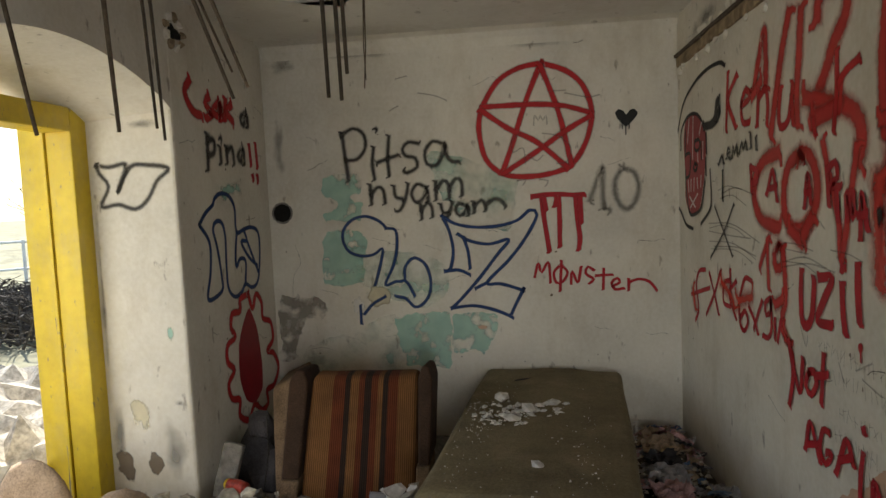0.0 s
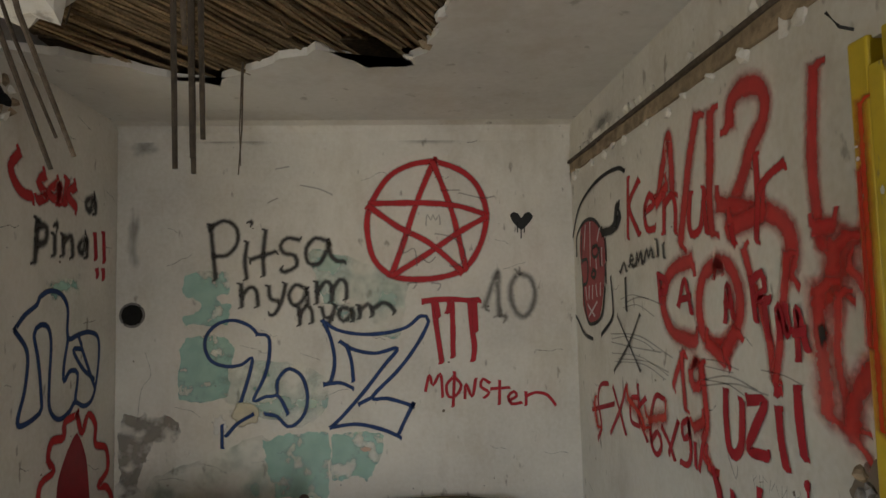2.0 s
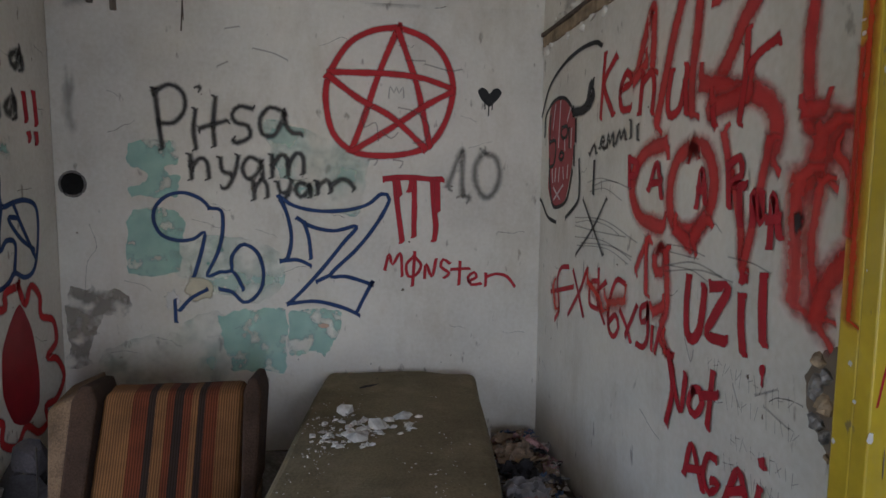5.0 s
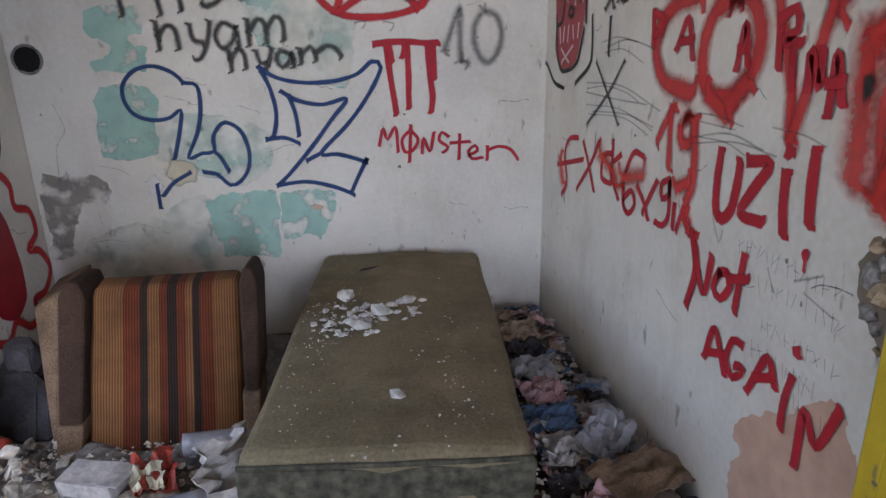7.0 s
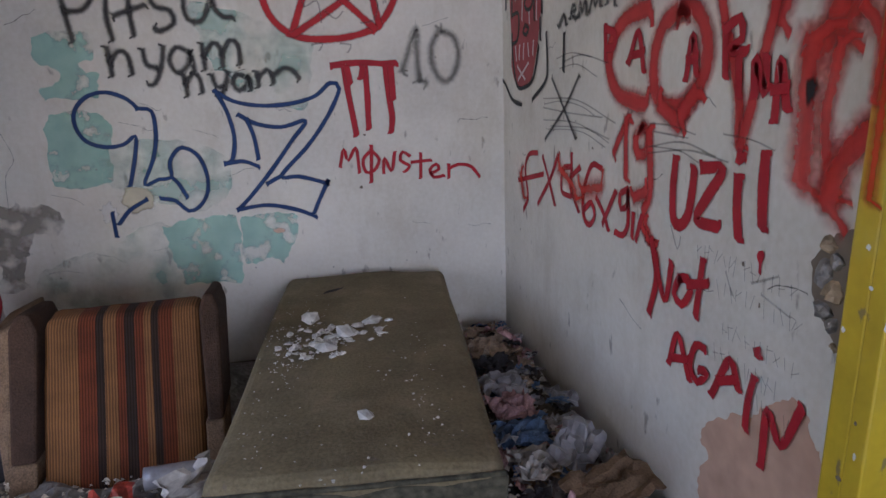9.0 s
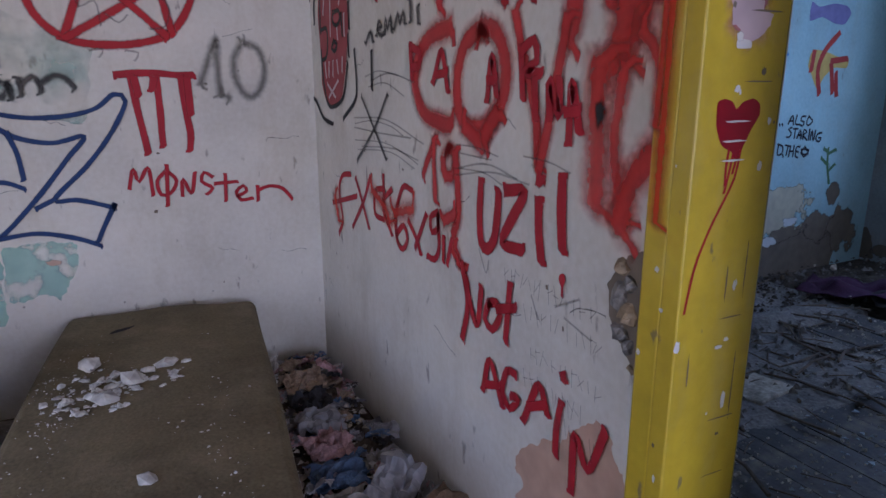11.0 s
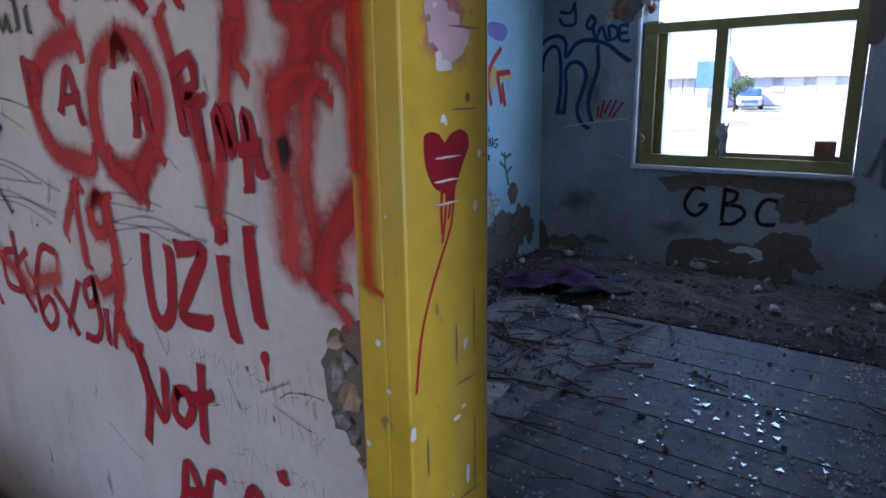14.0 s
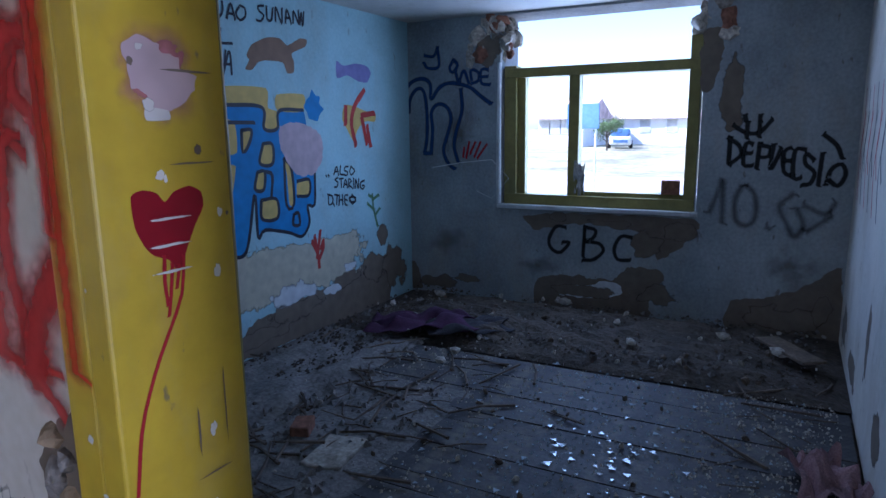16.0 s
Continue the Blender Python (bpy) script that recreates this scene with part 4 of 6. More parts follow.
draw("black sprayed outline of a hooded face", "R", "black", 0.028, "4.020,1.731 3.934,1.732 3.922,1.670 3.951,1.610 4.017,1.596|3.825,1.792 3.747,1.794 3.733,1.758 3.784,1.735 3.839,1.757 3.825,1.792|3.831,1.672 3.785,1.659 3.817,1.630 3.865,1.644 3.831,1.672|3.618,1.812 3.614,1.713|3.635,1.686 3.629,1.602|3.712,1.777 3.706,1.690")
draw("pale thin strokes on the painted skull face", "R", "blush", 0.02, "3.940,1.919 3.978,1.797|3.856,1.925 3.877,1.699|3.699,1.877 3.743,1.823|3.976,1.579 3.964,1.517|3.913,1.584 3.922,1.523|3.852,1.589 3.861,1.523|3.794,1.588 3.782,1.535|3.718,1.598 3.726,1.541|3.947,1.487 3.835,1.429|3.787,1.503 3.935,1.426|3.676,1.774 3.679,1.689|3.776,1.723 3.772,1.679")
draw("black sprayed cross on the wall", "R", "grey", 0.03, "3.484,1.438 3.347,1.319 3.225,1.211|3.202,1.452 3.347,1.319 3.563,1.175")
draw("black sprayed letters and thin upright line", "R", "black", 0.032, "3.358,1.608 3.361,1.472")
draw("black sprayed letters and thin upright line", "R", "grey", 0.04, "3.413,1.644 3.363,1.683 3.339,1.646|3.293,1.669 3.274,1.713 3.242,1.696 3.285,1.681 3.239,1.661|3.212,1.670 3.206,1.719 3.184,1.683 3.154,1.720 3.147,1.671|3.121,1.679 3.091,1.725 3.071,1.693 3.043,1.726 3.030,1.690|2.978,1.698 2.982,1.755|2.925,1.728 2.920,1.683")
draw("grey pencil arcs scribbled across the plaster", "R", "pencil", 0.009, "3.572,1.327 3.377,1.349 3.176,1.339 3.059,1.313|3.581,1.258 3.248,1.273 3.038,1.247 2.933,1.225|3.546,1.221 3.188,1.243 2.961,1.207|3.429,1.518 3.282,1.538 3.092,1.519|3.397,1.479 3.221,1.494 3.042,1.450|2.645,1.316 2.529,1.318 2.409,1.304|2.628,1.293 2.443,1.291|2.633,1.247 2.482,1.251 2.384,1.230|2.284,1.317 2.176,1.314 2.092,1.298")
draw("smaller red painted letters", "R", "redpen", 0.035, "2.984,1.615 2.974,1.507|2.983,1.611 2.911,1.592 2.917,1.550 2.977,1.546|2.808,1.499 2.750,1.588 2.709,1.472|2.787,1.519 2.714,1.526|2.471,1.453 2.449,1.565 2.423,1.463|2.466,1.500 2.427,1.504|2.309,1.579 2.297,1.460|2.308,1.571 2.256,1.596 2.241,1.547 2.292,1.524 2.222,1.517|2.247,1.501 2.239,1.416|2.180,1.420 2.186,1.502 2.144,1.423 2.147,1.503|2.104,1.368 2.101,1.497 2.068,1.393|2.117,1.432 2.073,1.437")
draw("red painted word Not", "R", "redpen", 0.036, "2.598,0.717 2.569,0.836 2.608,0.951|2.608,0.951 2.515,0.787 2.486,0.910|2.441,0.878 2.464,0.824 2.420,0.804 2.379,0.860 2.401,0.891 2.441,0.878|2.332,0.963 2.347,0.796|2.393,0.876 2.302,0.907")
draw("red painted word Again", "R", "redpen", 0.034, "2.466,0.596 2.429,0.703 2.356,0.590|2.445,0.620 2.368,0.649|2.294,0.717 2.336,0.709 2.356,0.636 2.315,0.602 2.275,0.651 2.310,0.645|2.244,0.602 2.181,0.733 2.138,0.669|2.219,0.654 2.149,0.692|2.084,0.727 2.097,0.656 2.098,0.580|2.082,0.803 2.077,0.793|2.027,0.516 2.024,0.670 1.970,0.607 1.919,0.734")
draw("thin pencil scribbles across the wall", "R", "pencil", 0.011, "3.578,1.311 3.285,1.307 2.987,1.310|3.493,1.238 3.154,1.259 2.929,1.239|3.370,1.502 3.178,1.528 2.952,1.497|3.582,1.351 3.225,1.361 2.884,1.298|2.655,1.243 2.472,1.277 2.312,1.256|2.653,1.224 2.436,1.258 2.255,1.249|2.501,1.026 2.459,0.964 2.446,1.004|2.124,0.968 2.036,1.013|2.086,0.951 1.985,0.930|2.227,0.965 2.195,0.912")
rnd = random.Random(21)
for v0, u0, u1 in ((0.98, 2.36, 1.98), (0.905, 2.30, 1.96), (0.80, 2.22, 1.95), (0.72, 2.25, 2.0), (0.655, 2.10, 1.93)):
    marks, u = [], u0
    while u > u1:
        marks.append(f"{u:.3f},{v0 + rnd.uniform(0.02, 0.04):.3f} {u - rnd.uniform(-0.012, 0.016):.3f},{v0 - rnd.uniform(0.0, 0.02):.3f}")
        if rnd.random() < 0.5:
            marks.append(f"{u:.3f},{v0 + rnd.uniform(0.0, 0.03):.3f} {u - 0.02:.3f},{v0 + rnd.uniform(0.0, 0.03):.3f}")
        u -= rnd.uniform(0.018, 0.04)
    draw("faint row of scratched illegible pencil writing", "R", "pencil", 0.0045, "|".join(marks))
fill("dark red painted heart on the yellow jamb", "J", "heart", "1.483,1.463 1.500,1.470 1.520,1.465 1.532,1.452 1.547,1.464 1.573,1.470 1.592,1.460 1.594,1.440 1.577,1.415 1.561,1.386 1.545,1.356 1.531,1.375 1.510,1.384 1.497,1.397 1.485,1.424")
draw("dark red paint drips running from the heart", "J", "redpen", 0.007, "1.524,1.381 1.521,1.348 1.523,1.316|1.535,1.368 1.529,1.330 1.523,1.301|1.554,1.376 1.546,1.326 1.520,1.278 1.501,1.245 1.482,1.205 1.465,1.157 1.451,1.076|1.546,1.365 1.539,1.336")
fill("rough pale pink patch over the sprayed heart", "J", "blush", "1.494,1.638 1.512,1.651 1.543,1.655 1.547,1.639 1.568,1.634 1.574,1.620 1.598,1.615 1.593,1.596 1.571,1.577 1.544,1.569 1.521,1.571 1.517,1.586 1.500,1.599 1.497,1.618")
fill("white primer chip under the pink heart", "J", "chip", "1.516,1.572 1.549,1.569 1.551,1.557 1.516,1.556")
fill("blue mural lettering block with dark outlines", "M", "sea", "3.99,1.70 4.33,1.69 4.34,1.55 4.47,1.55 4.50,1.66 4.75,1.68 4.79,1.50 4.85,1.24 4.83,0.98 4.75,0.98 4.76,0.85 4.67,0.76 4.52,0.81 4.29,0.86 4.22,0.82 4.21,1.11 4.10,0.74 3.92,0.74 3.78,0.75 3.88,1.68")
fill("ochre mural letter side", "M", "sun", "3.96,1.81 4.38,1.82 4.39,1.69 4.49,1.66 4.46,1.55 4.35,1.55 4.33,1.69 3.94,1.70")
fill("ochre mural letter side", "M", "sun", "4.48,1.78 4.77,1.79 4.75,1.67 4.48,1.67")
fill("ochre mural letter counter", "M", "sun", "4.13,1.54 4.22,1.54 4.19,1.45 4.13,1.40")
fill("ochre mural letter counter", "M", "sun", "4.32,1.45 4.41,1.44 4.40,1.31 4.28,1.32")
fill("ochre mural letter counter", "M", "sun", "4.25,1.26 4.32,1.26 4.30,1.14 4.22,1.15")
fill("ochre mural letter counter", "M", "sun", "4.27,1.07 4.42,1.06 4.42,0.93 4.27,0.94")
fill("ochre mural letter counter", "M", "sun", "4.52,1.34 4.59,1.26 4.60,1.01 4.55,1.01 4.54,1.22")
fill("ochre mural letter counter", "M", "sun", "4.65,1.17 4.78,1.17 4.77,1.06 4.64,1.06")
fill("ochre mural letter counter", "M", "sun", "4.00,1.61 4.08,1.57 4.08,1.40 3.98,1.40")
fill("ochre mural letter counter", "M", "sun", "4.00,1.31 4.06,1.31 4.02,1.15 3.98,1.12")
draw("dark outline of the mural lettering", "M", "ink", 0.03, "3.99,1.70 4.33,1.69 4.34,1.55 4.47,1.55 4.50,1.67 4.75,1.68|4.85,1.22 4.83,0.98 4.75,0.98 4.76,0.85 4.67,0.76 4.52,0.81 4.29,0.86 4.22,0.82 4.21,1.11 4.10,0.74 3.92,0.74|4.13,1.54 4.22,1.54 4.19,1.45 4.13,1.40 4.13,1.54|4.32,1.45 4.41,1.44 4.40,1.31 4.28,1.32 4.32,1.45|4.25,1.26 4.32,1.26 4.30,1.14 4.22,1.15 4.25,1.26|4.27,1.07 4.42,1.06 4.42,0.93 4.27,0.94 4.27,1.07|4.52,1.34 4.59,1.26 4.60,1.01 4.52,1.01 4.52,1.34|4.65,1.17 4.78,1.17 4.77,1.06 4.64,1.06|4.00,1.59 4.25,1.59|4.33,1.26 4.39,1.23 4.37,1.08|4.59,0.93 4.64,0.94 4.65,0.85 4.58,0.86 4.59,0.93")
fill("pale pink overpainted blob on the mural", "M", "blush", "4.49,1.56 4.64,1.59 4.80,1.57 4.94,1.50 4.96,1.39 4.93,1.28 4.83,1.21 4.67,1.21 4.56,1.30 4.49,1.42")
fill("small blue starfish painted on the mural", "M", "sea", "4.86,1.83 4.90,1.79 4.95,1.78 4.94,1.73 4.99,1.69 4.94,1.65 4.91,1.60 4.85,1.61 4.81,1.62 4.79,1.67 4.76,1.70 4.79,1.75 4.83,1.78")
fill("brown sea turtle painted on the mural", "M", "turtle", "4.22,2.02 4.27,2.09 4.41,2.15 4.54,2.16 4.62,2.12 4.75,2.18 4.83,2.18 4.81,2.13 4.66,2.07 4.68,2.01 4.67,1.94 4.60,1.93 4.56,2.00 4.39,2.00 4.32,1.98 4.26,1.93 4.20,1.93 4.24,1.99")
fill("lilac fish painted on the mural", "M", "lilac", "5.17,2.06 5.26,2.03 5.43,2.06 5.58,2.05 5.64,2.00 5.58,1.92 5.46,1.92 5.31,1.96 5.17,1.93")
fill("ochre fish body painted on the mural", "M", "sun", "5.23,1.69 5.27,1.73 5.39,1.72 5.57,1.68 5.69,1.67 5.68,1.60 5.53,1.60 5.42,1.53 5.36,1.44 5.26,1.56 5.22,1.61")
draw("red stripes of the mural fish", "M", "coral", 0.05, "5.53,1.85 5.39,1.72 5.34,1.58 5.39,1.41|5.49,1.65 5.67,1.67|5.49,1.62 5.55,1.42|5.27,1.71 5.26,1.58|5.60,1.40 5.56,1.56")
draw("red coral branch painted on the mural", "M", "coral", 0.035, "4.85,0.49 4.84,0.59 4.78,0.70|4.83,0.57 4.86,0.68 4.88,0.77|4.85,0.55 4.91,0.63 4.91,0.69|4.83,0.64 4.81,0.74|4.88,0.63 4.90,0.67")
draw("green sea weed painted on the mural", "M", "weed", 0.035, "5.67,0.70 5.62,0.85 5.60,0.98|5.62,0.85 5.53,0.91|5.61,0.94 5.70,0.97|5.60,0.96 5.55,0.98|5.64,0.80 5.71,0.85")
draw("thin black marker words ALSO STARRING", "M", "ink", 0.017, "4.98,1.19 4.99,1.18|5.01,1.19 5.02,1.18|5.05,1.18 5.05,1.18|5.08,1.19 5.12,1.25 5.14,1.18|5.09,1.21 5.13,1.21|5.17,1.25 5.16,1.19 5.20,1.18|5.27,1.24 5.23,1.24 5.22,1.21 5.26,1.20 5.25,1.17 5.21,1.18|5.31,1.24 5.29,1.20 5.31,1.17 5.36,1.20 5.31,1.24|5.13,1.16 5.09,1.15 5.13,1.12 5.11,1.09 5.08,1.09|5.15,1.15 5.20,1.15|5.17,1.15 5.17,1.08|5.20,1.08 5.23,1.14 5.25,1.07|5.21,1.10 5.25,1.10|5.27,1.07 5.27,1.14 5.31,1.12 5.27,1.10 5.32,1.06|5.34,1.14 5.34,1.06|5.36,1.06 5.37,1.13 5.40,1.05 5.41,1.13|5.49,1.11 5.44,1.10 5.43,1.06 5.47,1.04 5.49,1.07 5.46,1.07")
draw("thin black marker word and star", "M", "ink", 0.017, "5.00,1.04 5.00,0.96 5.05,0.97 5.05,1.02 4.99,1.04|5.06,0.96 5.07,0.94|5.08,1.03 5.13,1.02|5.11,1.02 5.10,0.95|5.14,1.02 5.13,0.94|5.18,1.02 5.18,0.94|5.13,0.98 5.18,0.98|5.25,1.01 5.21,1.01 5.21,0.94 5.24,0.93|5.21,0.98 5.24,0.97|5.31,1.01 5.27,0.96 5.36,0.95 5.31,1.01|5.27,0.99 5.36,0.98 5.31,0.93 5.27,0.99")
draw("black marker capital letters near the ceiling", "M", "ink", 0.02, "4.04,2.32 4.04,2.27 4.01,2.23 3.98,2.24|4.07,2.23 4.11,2.32 4.14,2.23|4.08,2.26 4.13,2.26|4.19,2.32 4.15,2.27 4.18,2.23 4.23,2.26 4.23,2.31 4.19,2.32|4.40,2.35 4.35,2.34 4.36,2.31 4.40,2.29 4.37,2.25 4.33,2.25|4.43,2.35 4.43,2.27 4.47,2.27 4.49,2.35|4.51,2.27 4.52,2.36 4.57,2.26 4.58,2.36|4.61,2.27 4.63,2.36 4.67,2.27|4.61,2.30 4.66,2.31|4.69,2.28 4.70,2.36 4.75,2.28 4.75,2.37|4.76,2.28 4.78,2.36 4.79,2.27 4.81,2.37|4.01,2.16 4.00,2.08 4.10,2.08|4.04,2.03 4.01,1.89|4.01,1.89 4.07,2.03 4.08,1.89|4.03,1.95 4.08,1.95")
draw("dark blue sprayed curved letter outline", "W", "blue", 0.05, "4.27,1.68 4.26,1.84 4.17,1.95 4.05,1.98 3.97,1.93 3.96,1.80 3.87,1.90 3.75,1.93 3.58,1.89 3.47,1.81 3.37,1.74|4.27,1.68 4.20,1.69|4.20,1.69 4.18,1.81 4.11,1.89 4.04,1.87 4.01,1.70 4.01,1.47 4.04,1.31|3.97,1.31 3.95,1.52 3.96,1.68 3.89,1.75 3.80,1.72 3.76,1.62 3.80,1.47 3.84,1.34 3.80,1.23 3.73,1.17|4.04,1.31 3.97,1.31|3.66,1.87 3.65,1.69 3.71,1.50 3.73,1.37 3.69,1.23")
draw("dark blue sprayed small letters", "W", "blue", 0.04, "4.02,2.18 3.93,2.17 3.89,2.24|3.89,2.24 3.88,2.08 3.99,2.07 4.03,2.12|3.73,2.13 3.77,2.06 3.74,2.02 3.69,2.08 3.73,2.13|3.71,2.02 3.68,1.92|3.68,1.92 3.63,2.03 3.58,1.92|3.55,1.92 3.56,2.03 3.49,2.01 3.49,1.94 3.55,1.92|3.40,2.03 3.46,2.03 3.46,1.92 3.38,1.90|3.46,1.97 3.40,1.97")
draw("small dark red scribble", "W", "redpen", 0.025, "3.63,1.36 3.64,1.28|3.58,1.41 3.61,1.27|3.52,1.41 3.57,1.31|3.47,1.41 3.53,1.28|3.41,1.39 3.50,1.27")
draw("black sprayed letters GBC", "W", "black", 0.045, "2.68,0.70 2.76,0.70 2.82,0.59 2.80,0.51 2.72,0.48 2.64,0.57 2.70,0.57|2.51,0.71 2.52,0.46|2.51,0.71 2.42,0.69 2.44,0.62 2.51,0.59 2.39,0.58 2.35,0.52 2.43,0.44 2.52,0.43|2.13,0.65 2.21,0.65 2.26,0.55 2.23,0.46 2.13,0.46")
draw("black sprayed word Depresio with a crowned smile", "W", "black", 0.045, "1.44,1.44 1.44,1.25|1.45,1.44 1.38,1.39 1.36,1.32 1.43,1.25|1.29,1.40 1.33,1.40 1.34,1.25 1.28,1.24|1.34,1.33 1.29,1.33|1.24,1.40 1.25,1.22|1.24,1.39 1.17,1.37 1.18,1.31 1.24,1.30|1.15,1.39 1.16,1.22 1.12,1.30 1.10,1.37|1.04,1.37 1.08,1.34 1.07,1.20 1.01,1.17|1.07,1.28 1.02,1.28|0.95,1.36 1.01,1.35 1.01,1.16 0.96,1.16|0.89,1.29 0.94,1.33 0.94,1.26 0.88,1.20 0.90,1.12 0.95,1.11|0.84,1.33 0.85,1.11|0.80,1.12 0.78,1.22 0.72,1.26 0.69,1.19 0.73,1.11 0.79,1.15|0.84,1.46 0.76,1.39 0.72,1.30|1.42,1.53 1.34,1.48 1.25,1.48 1.17,1.57|1.35,1.60 1.34,1.56|1.25,1.60 1.25,1.56|1.33,1.55 1.33,1.44|1.25,1.55 1.25,1.45")
draw("smudged black sprayed numbers", "W", "faint", 0.085, "1.55,0.89 1.51,1.00 1.47,1.13 1.46,0.81|1.34,1.09 1.38,0.98 1.36,0.83 1.28,0.80 1.23,0.88 1.25,1.03 1.31,1.10|1.15,0.79 1.13,0.78|1.00,1.04 1.08,0.95 1.03,0.83 0.97,0.73 0.92,0.82 0.97,0.94|0.92,0.96 0.79,0.91 0.73,0.99|0.89,0.78 0.75,0.89")

# ---- doorways, window, fittings ----


def scatter_copy(src, m, scale=1.0, parent=None):
    """Another object on the same mesh."""
    ob = bpy.data.objects.new(src.name.split(".")[0], src.data)
    scene.collection.objects.link(ob)
    ob.matrix_world = m @ Matrix.Diagonal((scale, scale, scale, 1))
    for key in ("label", "category", "group", "kind"):
        if key in src:
            ob[key] = src[key]
    if parent:
        ob.parent = parent
    return ob


d1 = thing("door_frame", "bright yellow peeling wooden frame in the arched doorway", "door frame", (-1.6, 2.99, 0))
part("post", box(-0.10, -0.07, 0, 0.03, 0.045, 2.03, 0.006), M["yellow"], d1)
part("lining", box(-0.27, -0.03, 0, -0.10, 0.042, 2.0, 0.004), M["yellow"], d1)
part("bead", box(-0.115, -0.082, 0, -0.10, -0.02, 1.97, 0.003), M["yellow"], d1)
part("lintel", box(-0.12, -1.25, 1.92, 0.03, -0.07, 2.03, 0.006), M["yellow"], d1)
part("post", box(-0.10, -1.35, 0, 0.03, -1.25, 2.03, 0.006), M["yellow"], d1)
part("lock_plate", box(-0.118, -0.075, 1.02, -0.114, -0.045, 1.16), M["iron"], d1)
for k, (z0, z1, xx) in enumerate(((0.15, 0.42, 0.0), (0.42, 0.85, 0.012), (0.9, 1.05, 0.005), (1.15, 1.4, 0.01))):
    part("bare_wood", box(-0.155 + xx, -0.034, z0, -0.125 + xx * 0.3, -0.03, z1, 0, 2, 0.006, k), M["stone"], d1, "grey bare wood where paint peeled")

d2 = thing("door_frame", "yellow painted door frame with a red heart and scratches", "door frame", (XR, DY, 0))
part("jamb", box(-0.014, 0, 0, XW - XR - 0.002, 0.045, 2.03, 0.004), M["yellow"], d2)
part("architrave", box(-0.014, 0.04, 0, 0.03, 0.105, 2.10, 0.008), M["yellow"], d2)
part("head", box(-0.014, -0.93, 2.0, XW - XR + 0.01, 0.0, 2.10, 0.006), M["yellow"], d2)
part("jamb", box(-0.014, -1.02, 0, XW - XR + 0.01, -0.93, 2.10, 0.004), M["yellow"], d2)
# edge in olive, not yellow: its dimmer light is put into the colour
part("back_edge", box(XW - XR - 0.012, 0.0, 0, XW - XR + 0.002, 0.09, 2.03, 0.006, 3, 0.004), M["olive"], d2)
for i in range(34):
    wall = "J" if i % 3 else "A"
    u = random.uniform(1.45, 1.64) if wall == "J" else random.uniform(1.755, 1.835)
    patch("chip in the yellow paint", wall, "chip" if i % 4 else "core", u, random.uniform(0.5, 1.95), random.uniform(0.003, 0.011), random.uniform(0.003, 0.014), 100 + i)
for u, v, ru, rv in ((1.52, 1.575, 0.012, 0.012), (1.553, 0.99, 0.014, 0.006), (1.44, 1.01, 0.01, 0.02), (1.583, 0.87, 0.008, 0.03)):
    patch("chip in the yellow paint", "J", "chip", u, v, ru, rv, u * 9)
for v in (1.43, 1.395, 1.36):
    patch("scratch across the painted heart", "J", "chip", 1.535, v, 0.04, 0.0025, v * 7)
for u, v, h in ((1.605, 1.15, 0.09), (1.605, 0.9, 0.1), (1.555, 1.12, 0.05), (1.475, 0.95, 0.05)):
    patch("dark crack in the door frame", "J", "core", u, v, 0.0025, h, u * 5)
for v in (1.62, 1.05, 0.83, 1.5, 0.7):
    patch("dark scratch on the door frame", "J", "core", 1.58, v, 0.05, 0.002, v)

nail = thing("nail", "bent rusty nail above the door frame", "nail", (XR, 1.83, 2.13))
part("shaft", tube([(0.01, 0, 0), (-0.03, 0.005, 0.01), (-0.05, 0.02, 0.05)], 0.004), M["iron"], nail)

# broken plaster and stones beside the jamb
core = thing("broken_plaster", "broken plaster showing grey stones beside the jamb", "wall damage", (XR, 1.89, 1.03))
for i, (y, z, s) in enumerate(((0.015, 0.095, 0.032), (-0.012, 0.06, 0.03), (0.02, 0.03, 0.035), (-0.01, 0.0, 0.034), (0.01, -0.045, 0.03), (-0.015, -0.08, 0.026), (-0.03, -0.12, 0.02))):
    ob = part("stone", chunk(s, i, 0.8, 2), M["stone" if i % 3 else "mud"], core)
    ob.matrix_basis = pose(0.012, y, z, 20 * i, 40 * i, 10)
# torn channel high on the wall
ch = thing("pipe_channel", "torn-out pipe channel showing brown mud and lath", "wall damage", (XR, 3.02, 2.30))
part("mud_bed", box(-0.012, -1.16, -0.045, 0.01, 1.17, 0.025, 0.004, 9, 0.012, 4), M["mud"], ch)
part("lath", box(-0.024, -1.15, 0.012, 0.0, 1.16, 0.032, 0.003, 9, 0.006, 2), M["wood"], ch)
for i in range(34):
    y = -1.15 + i * 0.068
    ob = part("plaster_flake", chunk(random.uniform(0.02, 0.04), i, 0.5), M["plaster"], ch)
    ob.matrix_basis = pose(-0.004, y, random.choice((-0.06, 0.05)) + random.uniform(-0.015, 0.015), 90, random.uniform(-40, 40), 90)
# flue hole: a flat black disc paints the dark inside
fl = thing("flue_hole", "round flue hole in the plaster wall, dark painted in", "wall hole", (-1.053, YB, 1.49))
bm = bmesh.new()
bmesh.ops.create_circle(bm, cap_ends=True, segments=24, radius=0.062)
ob = part("void", bm, M["black"], fl)
ob.matrix_basis = pose(0, -0.004, 0, 90)
bm = tube([(0.064 * math.cos(a * math.tau / 20), -0.002, 0.064 * math.sin(a * math.tau / 20)) for a in range(21)], 0.007, 0.007, 6)
part("rim", bm, M["stone"], fl, smooth=True)
